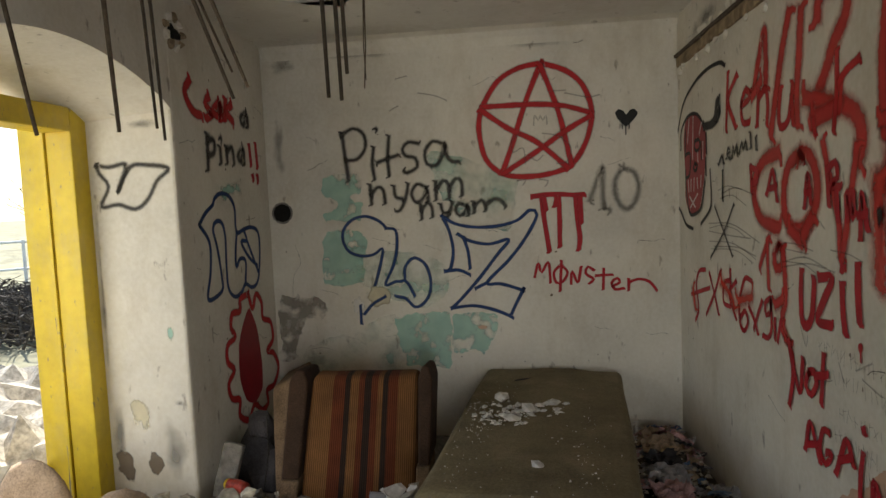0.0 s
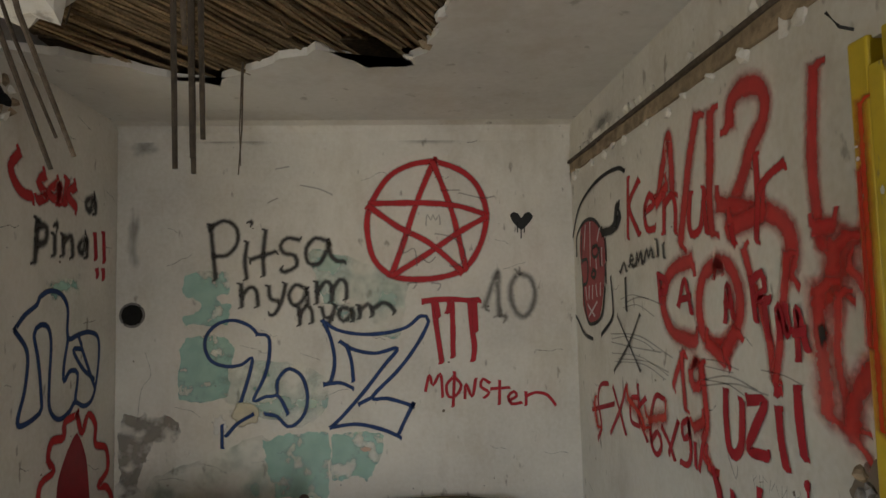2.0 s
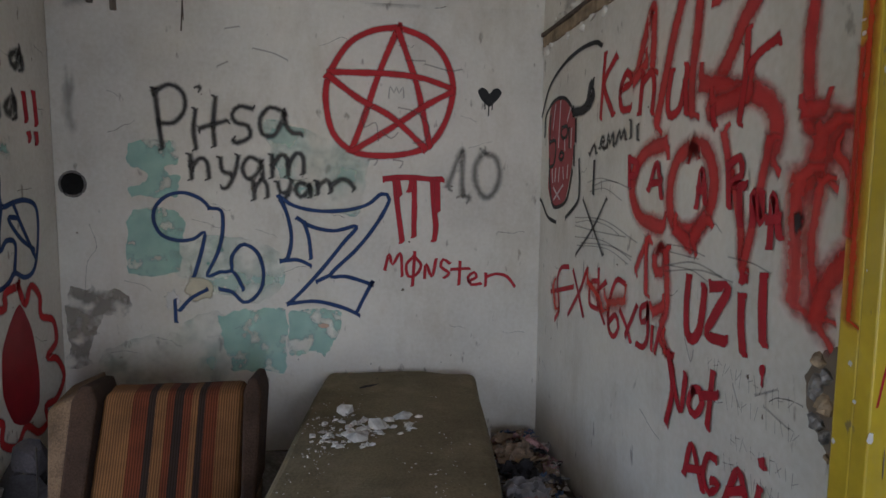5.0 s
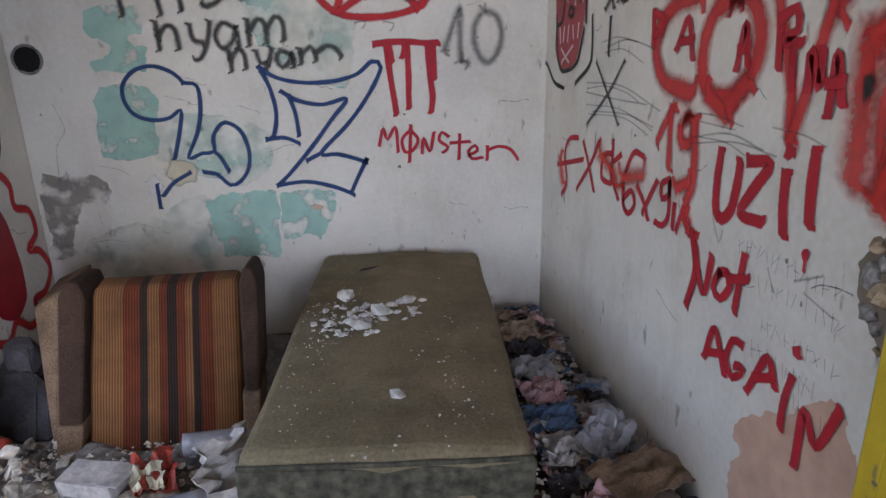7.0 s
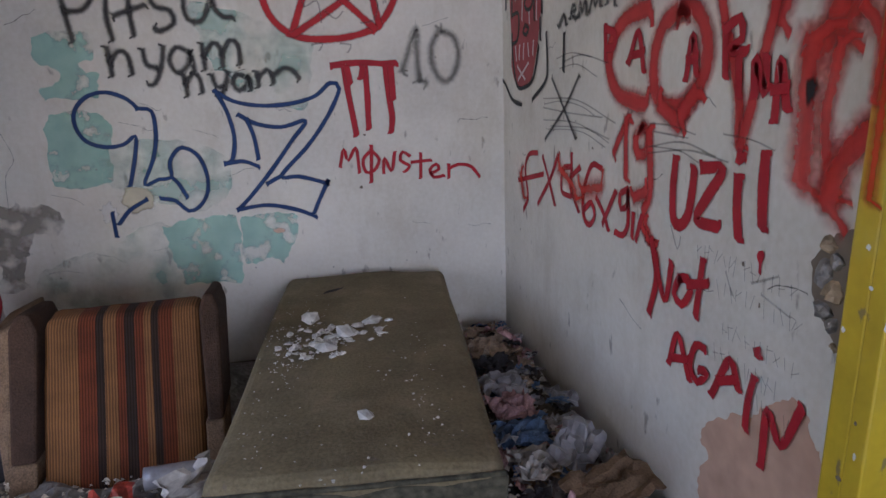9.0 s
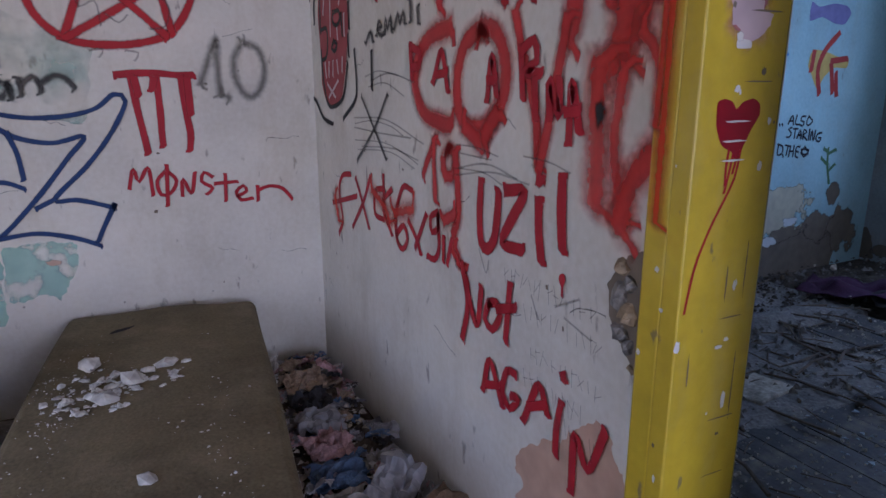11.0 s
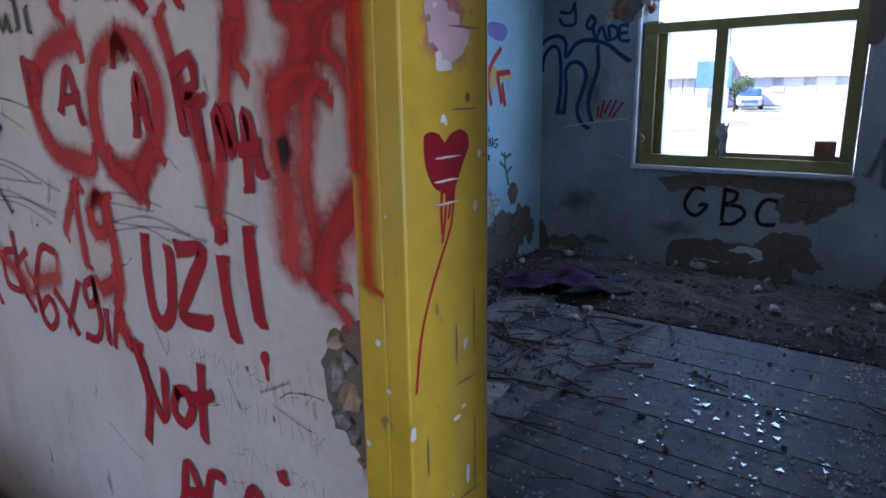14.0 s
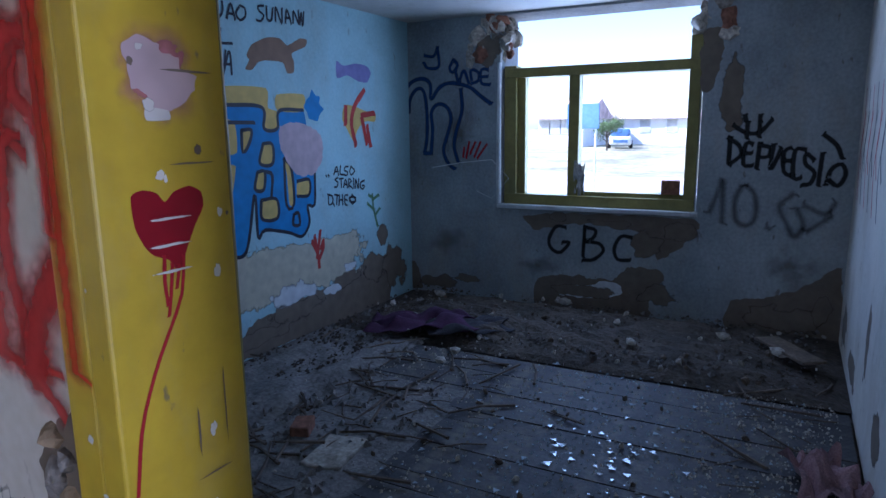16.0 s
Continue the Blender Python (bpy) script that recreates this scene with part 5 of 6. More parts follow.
# bolt hole: a flat black patch in place of its shaded depth
patch("dark bolt hole in the plaster", "R", "black", 2.0, 1.435, 0.022, 0.04, 3)
# hole in the shaded wall: a black lump paints its dark depth
h2 = thing("plaster_hole", "ragged hole in the plaster under the ceiling", "wall hole", (XL, 3.1, 2.38))
part("void", chunk(0.055, 4, 0.5, 2), M["black"], h2).matrix_basis = pose(-0.012, 0, 0, 90, 0, 90)
for i in range(9):
    a = i * 0.7
    part("lump", chunk(0.028, i, 0.7), M["plaster" if i % 2 else "mud"], h2).matrix_basis = pose(0.0, 0.075 * math.cos(a), 0.075 * math.sin(a), i * 30, i * 50)

# ---- reeds ----
mat_reed = thing("reed_mat", "bare dry reed mat hanging in the broken ceiling", "reed ceiling", (0, 2.0, H1 + 0.04))
proto = [part("reed", tube([(0, -1.0, 0), (0.01 * k, -0.3, 0.004), (-0.008, 0.35, -0.003), (0, 1.0, 0)], 0.011, 0.008, 5), M["reed"], mat_reed) for k in (-1, 0, 1)]
for i in range(290):
    right = i % 3 == 0
    x = random.uniform(0.05, 0.62) if right else random.uniform(-1.25, 0.2)
    y = random.uniform(0.35, 1.05) if right else random.uniform(-0.6, 0.42) + max(0, 0.3 - abs(x + 0.5) * 0.5)
    ob = scatter_copy(proto[i % 3], pose(x, 2.16 + y - (0.75 if right else 0), H1 + 0.03 + random.uniform(0, 0.05), random.uniform(-1.5, 1.5), 0, -29 + random.uniform(-6, 6)), random.uniform(0.8, 1.1))
    ob.parent = mat_reed
    ob.matrix_parent_inverse = mat_reed.matrix_world.inverted()
boards = thing("ceiling_lath", "rough pale boards above the reeds", "ceiling boards", (0, 0, H1 + 0.16))
for i in range(14):
    part("board", box(-1.8, -2.5 + i * 0.45, 0, 1.4, -2.08 + i * 0.45, 0.03, 0.004), M["lath"], boards)


def stalk(pts, r, label):
    ob = thing("hanging_reed", label, "reed", pts[0], group="reeds hanging from the ceiling")
    base = Vector(pts[0])
    part("stem", tube([Vector(p) - base for p in pts], r, r * 0.7, 6), M["rod"], ob)


LB = "dark dry reed stalk hanging from the ceiling"
for dx, dy, zb in ((0, 0, 1.785), (0.026, 0.02, 1.78), (0.045, 0.01, 1.84), (0.036, -0.02, 1.80), (0.006, 0.03, 2.02)):
    stalk([(0.0 + dx * 1.2, 1.62 + dy, H1 + 0.06), (0.012 + dx, 1.63 + dy, 2.15), (0.018 + dx, 1.63 + dy, zb)], 0.0075, LB)
stalk([(-0.24, 3.28, H1 + 0.03), (-0.25, 3.30, 2.3), (-0.27, 3.32, 2.10)], 0.0045, LB)
stalk([(-0.245, 3.285, H1 + 0.03), (-0.262, 3.31, 2.3), (-0.26, 3.32, 2.14)], 0.0035, LB)
stalk([(-0.56, 1.75, H1 + 0.05), (-0.45, 1.87, 2.2), (-0.365, 1.97, 1.855)], 0.008, LB)
stalk([(-0.50, 1.85, H1 + 0.05), (-0.42, 1.93, 2.2), (-0.339, 2.02, 1.895)], 0.008, LB)
stalk([(-0.60, 1.86, H1 + 0.05), (-0.575, 1.88, 2.1), (-0.561, 1.883, 1.77)], 0.006, LB)
stalk([(-0.56, 1.83, H1 + 0.05), (-0.535, 1.85, 2.1), (-0.524, 1.855, 1.732)], 0.006, LB)
stalk([(-0.66, 1.80, H1 + 0.05), (-0.64, 1.80, 2.1), (-0.625, 1.80, 1.755)], 0.008, LB)
stalk([(-1.02, 1.80, H1 + 0.05), (-0.93, 1.80, 2.1), (-0.87, 1.80, 1.76)], 0.008, LB)
stalk([(-0.62, 2.0, H1 + 0.05), (-0.5, 2.05, 2.2), (-0.42, 2.1, 1.96)], 0.006, LB)
stalk([(-0.55, 2.5, H1 + 0.05), (-0.6, 2.5, 2.42)], 0.004, LB)
flap = thing("hanging_plaster", "torn plaster clump hanging from the ceiling", "plaster clump", (-0.62, 2.15, H1))
part("clump", chunk(0.13, 3, 0.7, 3), M["stone"], flap).matrix_basis = pose(0, 0, -0.13, 20, 30, 10)
part("clump", chunk(0.09, 6, 1.1, 2), M["plaster"], flap).matrix_basis = pose(0.1, 0.0, -0.2, 10, 80, 10)
for i in range(26):
    a, b = edge[(i * 3 + 40) % (len(edge) - 1)]
    if b > 2.0:
        lump = obj("plaster_flake", chunk(random.uniform(0.02, 0.05), i, 0.35), M["ceiling" if i % 3 else "mud"])
        tagged(lump, "broken plaster flake at the torn ceiling edge", "plaster flake", "flakes at the ceiling edge")
        lump.matrix_world = pose(a, b, H1 + 0.01, random.uniform(-25, 25), random.uniform(-25, 25), i * 40)

# ---- bed ----
bed = thing("divan_bed", "old mouldy olive-green divan bed strewn with plaster", "bed", (0.445, 2.36, 0), -6.6)
part("base", box(-0.42, 0.03, 0.0, 0.42, 1.80, 0.17, 0.008), M["ply"], bed, "bare orange plywood base")
bm = box(-0.425, 0.0, 0.17, 0.425, 1.82, 0.455, 0.055, 5, 0.012, 3, 4)
for v in bm.verts:
    v.co.z -= 0.012 * math.sin(v.co.x * 5) ** 2 + (0.01 * noise.noise(v.co * 3) if v.co.z > 0.4 else 0)
part("mattress", bm, M["moss"], bed, smooth=True)
bm = box(-0.428, -0.006, 0.175, 0.428, 0.05, 0.40, 0.02, 3, 0.008, 5, 3)
part("front_border", bm, M["moss2"], bed, "darker patterned fabric front border", smooth=True)
part("piping", tube([(-0.42, 0.004, 0.405), (0.0, -0.008, 0.41), (0.42, 0.004, 0.405)], 0.008, 0.008, 8), M["moss2"], bed)
for i, (x, y) in enumerate(((0.53, 4.02), (0.46, 3.9), (0.38, 2.64), (0.43, 3.1))):
    st = obj("mould_spot", chunk(0.02, i, 0.2), M["darkcloth"])
    tagged(st, "dark mould spot on the olive bed cover", "stain", "mould spots")
    st.matrix_world = pose(x, y, 0.452, 0, 0, 30 * i) @ Matrix.Diagonal((3, 1.2, 0.3, 1))
chips = [obj("plaster_chip", chunk(0.03, i, 0.35), M["chalk"]) for i in range(4)]
for i, c in enumerate(chips):
    tagged(c, "white broken plaster chip lying on the bed", "plaster chip", "plaster chips on the bed")
    c.matrix_world = pose(0.36 + 0.06 * i, 3.24 + 0.05 * i, 0.462)
SPOTS = ((0.36, 3.22, 0.12, 80), (0.52, 3.34, 0.12, 45), (0.62, 3.42, 0.05, 10), (0.30, 3.42, 0.10, 14), (0.66, 3.0, 0.2, 20), (0.45, 2.6, 0.3, 40), (0.72, 2.8, 0.25, 8))
for x, y, r, n in SPOTS:
    for i in range(n):
        a, q = random.uniform(0, math.tau), r * random.random() ** 0.6
        k = random.choice((0.12, 0.2, 0.25, 0.35, 0.5, 0.7)) if r < 0.15 else random.choice((0.08, 0.1, 0.14, 0.2))
        scatter_copy(chips[i % 4], pose(x + q * math.cos(a) * 1.3, y + q * math.sin(a), 0.452 + 0.012 * k, random.uniform(-20, 20), random.uniform(-20, 20), i * 53), k)
for x, y, k in ((0.34, 3.54, 1.7), (0.51, 2.64, 1.3), (0.61, 3.43, 1.6), (0.50, 3.33, 2.2), (0.40, 3.20, 1.6)):
    scatter_copy(chips[0], pose(x, y, 0.462, 8, 5, x * 900), k)

# ---- armchair ----
chair = thing("armchair", "worn armchair leaning back, orange and brown striped", "armchair", (-0.365, 3.256, 0))
TAN, RUST, DARK = (0.30, 0.135, 0.042), (0.20, 0.046, 0.013), (0.045, 0.024, 0.014)
STRIPES = ((0.0, TAN), (0.22, RUST), (0.33, DARK), (0.38, TAN), (0.46, RUST), (0.51, DARK), (0.575, RUST), (0.635, TAN), (0.68, DARK), (0.73, RUST), (0.82, TAN))


def lean(bm):
    """Tips a part back with the chair."""
    for v in bm.verts:
        v.co.y += (v.co.z - 0.4) * 0.526
    return bm


part("back_cushion", lean(box(-0.287, 0.0, 0.05, 0.287, 0.15, 0.63, 0.035, 4, 0.007, 2, 3)), banded("striped_corded_upholstery", STRIPES, 0.574), chair, "orange and brown striped corded cushion", True)


def arm(x0, x1, low, top):
    """An upholstered arm with a chamfered top, seen from its front end."""
    bm = bmesh.new()
    cut = (x1 - x0) * 0.28
    outline = ((x0 + 0.012, low), (x1 - 0.004, low), (x1, top - 0.06), (x1 - cut, top), (x0 + cut, top + 0.004), (x0, top - 0.05))
    front = [bm.verts.new((x, -0.03, z)) for x, z in outline]
    rear = [bm.verts.new((x, 0.24, z - (0.03 if z > 0.4 else 0.0))) for x, z in outline]
    bm.faces.new(front[::-1])
    bm.faces.new(rear)
    for i in range(6):
        j = (i + 1) % 6
        bm.faces.new((front[i], front[j], rear[j], rear[i]))
    bmesh.ops.recalc_face_normals(bm, faces=bm.faces[:])
    bmesh.ops.bevel(bm, geom=bm.edges[:], offset=0.012, segments=2, affect="EDGES", profile=0.5)
    return part("arm", lean(bm), M["brown"], chair, "dark brown corded upholstery")


arm(-0.395, -0.29, 0.18, 0.665)
arm(0.29, 0.365, 0.24, 0.675)
part("foot_panel", lean(box(-0.39, -0.028, 0.03, -0.292, 0.2, 0.177, 0.008, 2, 0.004)), M["tan"], chair, "worn tan fabric foot")
part("foot_panel", lean(box(0.292, -0.026, 0.06, 0.36, 0.2, 0.237, 0.008, 2, 0.004)), M["tan"], chair, "worn tan fabric foot")
bm = bmesh.new()
bmesh.ops.create_cube(bm, size=1)
for v in bm.verts:
    up, rear, outer = v.co.z > 0, v.co.y > 0, v.co.x < 0
    v.co = Vector(((-0.54 if rear else -0.50) if up else -0.405, 0.36 if rear else 0.02, 0.57 if up else 0.04)) if outer else Vector((-0.392, 0.36 if rear else 0.0, 0.63 if up else 0.04))
bmesh.ops.bevel(bm, geom=bm.edges[:], offset=0.018, segments=3, affect="EDGES", profile=0.5)
part("side_panel", lean(bm), M["tan"], chair, "tan dusty side upholstery")
part("seat", lean(box(-0.30, 0.17, 0.06, 0.30, 0.42, 0.40, 0.03, 3, 0.01, 8, 3)), M["brown"], chair)

# ---- rubbish in the first room ----


def heap(name, x0, x1, y0, y1, h, material, label, seed):
    """A low uneven mound."""
    bm = bmesh.new()
    nx, ny = 26, 40
    g = [[None] * (ny + 1) for _ in range(nx + 1)]
    for i in range(nx + 1):
        for j in range(ny + 1):
            u, v = i / nx, j / ny
            rim = min(1, 5 * min(u, 1 - u, v, 1 - v) + 0.02)
            x, y = x0 + (x1 - x0) * u, y0 + (y1 - y0) * v
            k = noise.noise(Vector((x * 4, y * 4, seed))) * 0.5 + noise.noise(Vector((x * 14, y * 14, seed))) * 0.35
            g[i][j] = bm.verts.new((x, y, max(-0.01, h * rim * (0.75 + k)) if rim > 0.05 else -0.01))
    for i in range(nx):
        for j in range(ny):
            bm.faces.new((g[i][j], g[i + 1][j], g[i + 1][j + 1], g[i][j + 1]))
    ob = obj(name, bm, material)
    return tagged(ob, label, "rubble", kind="stuff")


heap("rubbish_heap", 0.86, XR, 2.0, YB, 0.085, M["dirt"], "low heap of dirt and rags along the wall", 1)
# indoor heap takes the paler tone to put sunlight into its colour
heap("rubble_heap", XL, 0.05, 2.35, YB, 0.11, M["dust"], "heap of plaster rubble and dirt", 2)
heap("rubble_heap", -1.85, -0.5, 1.7, 3.05, 0.16, M["rubble"], "plaster rubble spilling through the doorway", 3)
heap("earth_bank", -4.5, -1.7, 0.5, 5.5, 0.5, M["rubble"], "bright sunlit bank of rubble outside", 4)

LITTER = []
KINDS = (("paper_scrap", "paper", "dirty crumpled paper scrap on the rubbish heap", 0.16), ("blue_rag", "bluecloth", "crumpled blue rag on the rubbish heap", 0.2),
         ("pink_rag", "pinkcloth", "faded pink rag on the rubbish heap", 0.17), ("plastic_bag", "plastic", "crumpled grey plastic bag on the heap", 0.18),
         ("dark_rag", "darkcloth", "dark dirty rag on the rubbish heap", 0.17), ("beige_rag", "beigecloth", "dirty beige rag on the rubbish heap", 0.17))
for i, (nm, mt, lb, sz) in enumerate(KINDS):
    for v in range(2):
        ob = obj(nm, crumple(sz, sz * 0.8, i * 2 + v, 0.5, 9), M[mt])
        tagged(ob, lb, "rag" if "rag" in nm else "litter", "litter on the heap")
        ob.matrix_world = pose(1.1 + 0.02 * i, 2.7 + 0.2 * i + 0.05 * v, 0.11)
        LITTER.append(ob)
for i in range(260):
    y = random.uniform(2.15, 4.12)
    x = random.uniform(0.93 + max(0, (y - 2.4)) * 0.10, 1.40)
    pick = LITTER[(2, 3, 0, 4, 1, 6, 10, 8, 5, 2, 7, 0)[i % 12]] if 3.1 < y < 3.6 else LITTER[(0, 8, 6, 1, 11, 4, 0, 9, 2, 7, 5, 10)[i % 12]]
    scatter_copy(pick, pose(x, y, 0.065 + random.uniform(-0.02, 0.04), random.uniform(-25, 25), random.uniform(-25, 25), random.uniform(0, 360)), random.uniform(0.22, 0.8) if i < 135 else random.uniform(0.18, 0.45))
scatter_copy(LITTER[6], pose(1.27, 2.75, 0.15, 15, -20, 40), 1.1)
for i, (x, y, r, l) in enumerate(((1.15, 2.38, 12, 0.45), (1.2, 2.32, -5, 0.5), (1.05, 2.28, 4, 0.35))):
    b = thing("board", "short weathered board lying in the rubbish", "board", (x, y, 0.12), r)
    part("plank", box(-l / 2, -0.03, 0, l / 2, 0.03, 0.018, 0.003, 2, 0.004, i), M["wood"], b)
b = thing("brown_sheet", "torn brown cardboard lying on the heap", "cardboard", (1.3, 2.5, 0.15), 20)
part("sheet", crumple(0.32, 0.2, 4, 0.2, 9), M["tan"], b)

rub = [obj("rubble_piece", chunk(0.05, i, 0.65), M["rubble"]) for i in range(5)]
for i, c in enumerate(rub):
    tagged(c, "broken piece of plaster rubble on the floor", "rubble", "rubble on the floor")
    c.matrix_world = pose(-0.7 + 0.1 * i, 2.75, 0.1)
for i in range(230):
    if i % 3 == 0:
        x, y, z = random.uniform(-1.75, -0.5), random.uniform(1.9, 3.0), 0.13
    else:
        x, y, z = random.uniform(-1.1, 0.0), random.uniform(2.35, 3.3), 0.09
        if x > -0.75 and y > 2.95:
            y = random.uniform(2.4, 2.9)
    scatter_copy(rub[(i * 7) % 9 % 5], pose(x, y, z + random.uniform(-0.015, 0.03), random.uniform(0, 360), random.uniform(-30, 30), i * 37), random.choice((0.15, 0.25, 0.3, 0.4, 0.5, 0.7)))
for i in range(60):
    scatter_copy(rub[i % 5], pose(random.uniform(-1.5, -0.75), random.uniform(2.45, 2.98), 0.14 + random.uniform(0, 0.04), random.uniform(-25, 25), random.uniform(-25, 25), i * 61), random.choice((0.5, 0.8, 1.0, 1.3)))
for x, y, z, k, r in ((-0.88, 2.62, 0.12, 1.9, 10), (-0.62, 2.5, 0.1, 1.7, 50), (-1.05, 2.85, 0.12, 1.6, 80), (-0.95, 3.0, 0.15, 1.4, 20), (-0.8, 2.35, 0.1, 1.8, 0), (-1.3, 2.6, 0.17, 2.2, 5)):
    scatter_copy(rub[int(r) % 3], pose(x, y, z, 10, 20, r), k)
can = thing("drink_can", "crushed red and gold drink can on the rubble", "can", (-0.93, 3.02, 0.19), -25)
bm = tube([(-0.055, 0, 0), (-0.045, 0, 0), (0, 0.004, 0.002), (0.045, 0, 0), (0.055, 0, 0)], 0.03, 0.03, 14)
part("body", bm, M["redcan"], can, smooth=True)
part("top", tube([(-0.075, 0, 0.002), (-0.055, 0, 0)], 0.024, 0.03, 14), M["yellow"], can)
bx = thing("white_box", "crushed white cardboard box among rubbish", "box", (-0.52, 2.80, 0.09), -18)
part("body", box(-0.1, -0.06, 0, 0.1, 0.06, 0.09, 0.004, 3, 0.014, 6), M["paper"], bx)
part("flap", box(0.06, -0.062, 0.085, 0.13, 0.06, 0.09, 0, 2, 0.006), M["paper"], bx)
pk = thing("crisp_packet", "crumpled red and yellow food packet", "packet", (-0.33, 2.80, 0.12), 20)
part("bag", crumple(0.16, 0.2, 8, 0.6, 10), M["redcan"], pk)
part("print", crumple(0.11, 0.12, 8, 0.6, 8), M["sand"], pk).matrix_basis = pose(-0.02, -0.03, 0.02)
bt = thing("plastic_bottle", "clear crushed plastic bottle among rubbish", "bottle", (-0.25, 2.62, 0.14), 15)
part("body", tube([(-0.1, 0, 0), (-0.06, 0, 0), (0.03, 0, 0), (0.09, 0, 0), (0.12, 0, 0.004)], 0.042, 0.03, 14), M["plastic"], bt, smooth=True)
part("neck", tube([(0.12, 0, 0.004), (0.15, 0, 0.006)], 0.02, 0.013, 10), M["plastic"], bt)
bt2 = copy_thing(bt, pose(-0.16, 2.95, 0.16, 0, 0, 5))
rag = thing("white_rag", "grubby white rag hanging off the bed", "rag", (-0.03, 2.62, 0.16), 70)
part("cloth", crumple(0.34, 0.26, 21, 0.8, 14), M["paper"], rag).matrix_basis = pose(0, 0.02, 0.06, 60, 20)
rag2 = thing("beige_blanket", "dirty beige blanket slumped by the doorway", "blanket", (-1.35, 2.35, 0.12), 10)
part("cloth", crumple(0.75, 0.6, 31, 0.75, 22), M["beigecloth"], rag2, smooth=True)
dk = thing("dark_bag", "black rubbish bag in the corner behind the chair", "bag", (-0.95, 3.35, 0.16), 0)
part("bag", chunk(0.17, 8, 1.2, 3), M["darkcloth"], dk)
part("neck", chunk(0.07, 5, 1.4, 2), M["darkcloth"], dk).matrix_basis = pose(0.02, 0, 0.2)
blk = thing("concrete_block", "broken grey concrete block by the doorway", "block", (-1.02, 2.12, 0.10), 30)
part("body", box(-0.13, -0.09, 0, 0.13, 0.09, 0.11, 0.012, 2, 0.014, 3), M["stone"], blk)
wire = thing("wire", "thin bent wire leaning by the armchair", "wire", (-0.86, 3.16, 0.1))
part("strand", tube([(0, 0, 0), (0.03, 0.02, 0.2), (0.02, 0.05, 0.38)], 0.004), M["iron"], wire)
slat = thing("plaster_slab", "grey plaster slab leaning on the wall", "slab", (-1.05, 3.1, 0.1), 0)
part("slab", box(-0.05, -0.02, 0, 0.05, 0.02, 0.26, 0.006, 2, 0.008), M["stone"], slat).matrix_basis = pose(0, 0, 0, -15, 12)

# ---- the other room ----
win = thing("window_frame", "old olive-yellow window frame with the panes gone", "window", (RX + 0.10, 0, 0))
part("jamb", box(-0.06, WY1 - 0.13, 0.88, 0.06, WY1 - 0.02, 2.05, 0.006), M["olive"], win)
part("inner_jamb", box(-0.02, WY1 - 0.20, 0.955, 0.05, WY1 - 0.13, 1.955, 0.006), M["olive"], win)
part("jamb", box(-0.06, WY0 + 0.02, 0.88, 0.06, WY0 + 0.105, 2.2, 0.006), M["olive"], win)
part("transom", box(-0.066, WY0 + 0.018, 1.95, 0.066, WY1 - 0.02, 2.03, 0.006), M["olive"], win)
part("sill_rail", box(-0.066, WY0 + 0.018, 0.876, 0.066, WY1 - 0.02, 0.965, 0.006), M["olive"], win)
part("mullion", box(-0.05, 2.60, 0.96, 0.05, 2.69, 1.955, 0.006), M["olive"], win)
part("sash_rail", box(-0.03, WY0 + 0.105, 0.96, 0.03, 2.60, 1.0, 0.004), M["olive"], win)
sill = S("window_sill", box(RX - 0.03, WY0 - 0.02, WZ0 - 0.02, RX + 0.4, WY1 + 0.02, WZ0 + 0.015, 0.006, 4, 0.006, 2), M["white_metal"], "chipped white sill under the window", "sill")
st = thing("pipe", "white strip of bare plaster edge beside the window", "pipe", (RX - 0.01, WY1 + 0.01, 0.88))
part("tube", tube([(0, 0, 0), (0, 0, 0.5), (0.0, -0.005, 1.2)], 0.022, 0.018, 10), M["white_metal"], st)
for i in range(80):
    top = i % 3 != 0
    y = (WY1 + random.uniform(-0.08, 0.34)) if top else (WY0 + random.uniform(-0.18, 0.05))
    br = obj("brick_stub", chunk(random.uniform(0.04, 0.10), i, 0.7, 2), M["rubble" if i % 5 else "brick"])
    tagged(br, "broken masonry lump in the window's torn corner", "masonry", "broken masonry at the window")
    br.matrix_world = pose(RX + random.uniform(0.01, 0.2), y, random.uniform(2.08, 2.5), i * 20, i * 30, i * 70)
S("lintel", box(RX - 0.02, WY0 - 0.2, 2.46, RX + 0.4, WY1 + 0.2, 2.9), M["grey_wall"], "torn plaster over the window", "lintel")
rg = thing("rag", "pale blue rag caught on the window mullion", "rag", (RX + 0.03, 2.58, 1.09), 90)
part("cloth", crumple(0.09, 0.30, 3, 0.3, 9), M["chalk"], rg).matrix_basis = pose(0, 0, 0, 78, 0, 12)
bk = thing("brick", "dark brick standing on the window rail", "brick", (RX + 0.10, 1.86, 1.0), 10)
part("body", box(-0.05, -0.07, 0, 0.05, 0.07, 0.11, 0.006), M["brick"], bk)
wr = thing("wire", "thin loose cable hanging beside the window", "wire", (RX - 0.02, 3.55, 1.2))
part("strand", tube([(0, 0.4, -0.02), (0, 0.1, 0.03), (0, -0.2, 0.06), (0.0, -0.36, -0.1), (0.0, -0.2, -0.28), (0, -0.05, -0.22)], 0.004, 0.003, 5), M["white_metal"], wr)

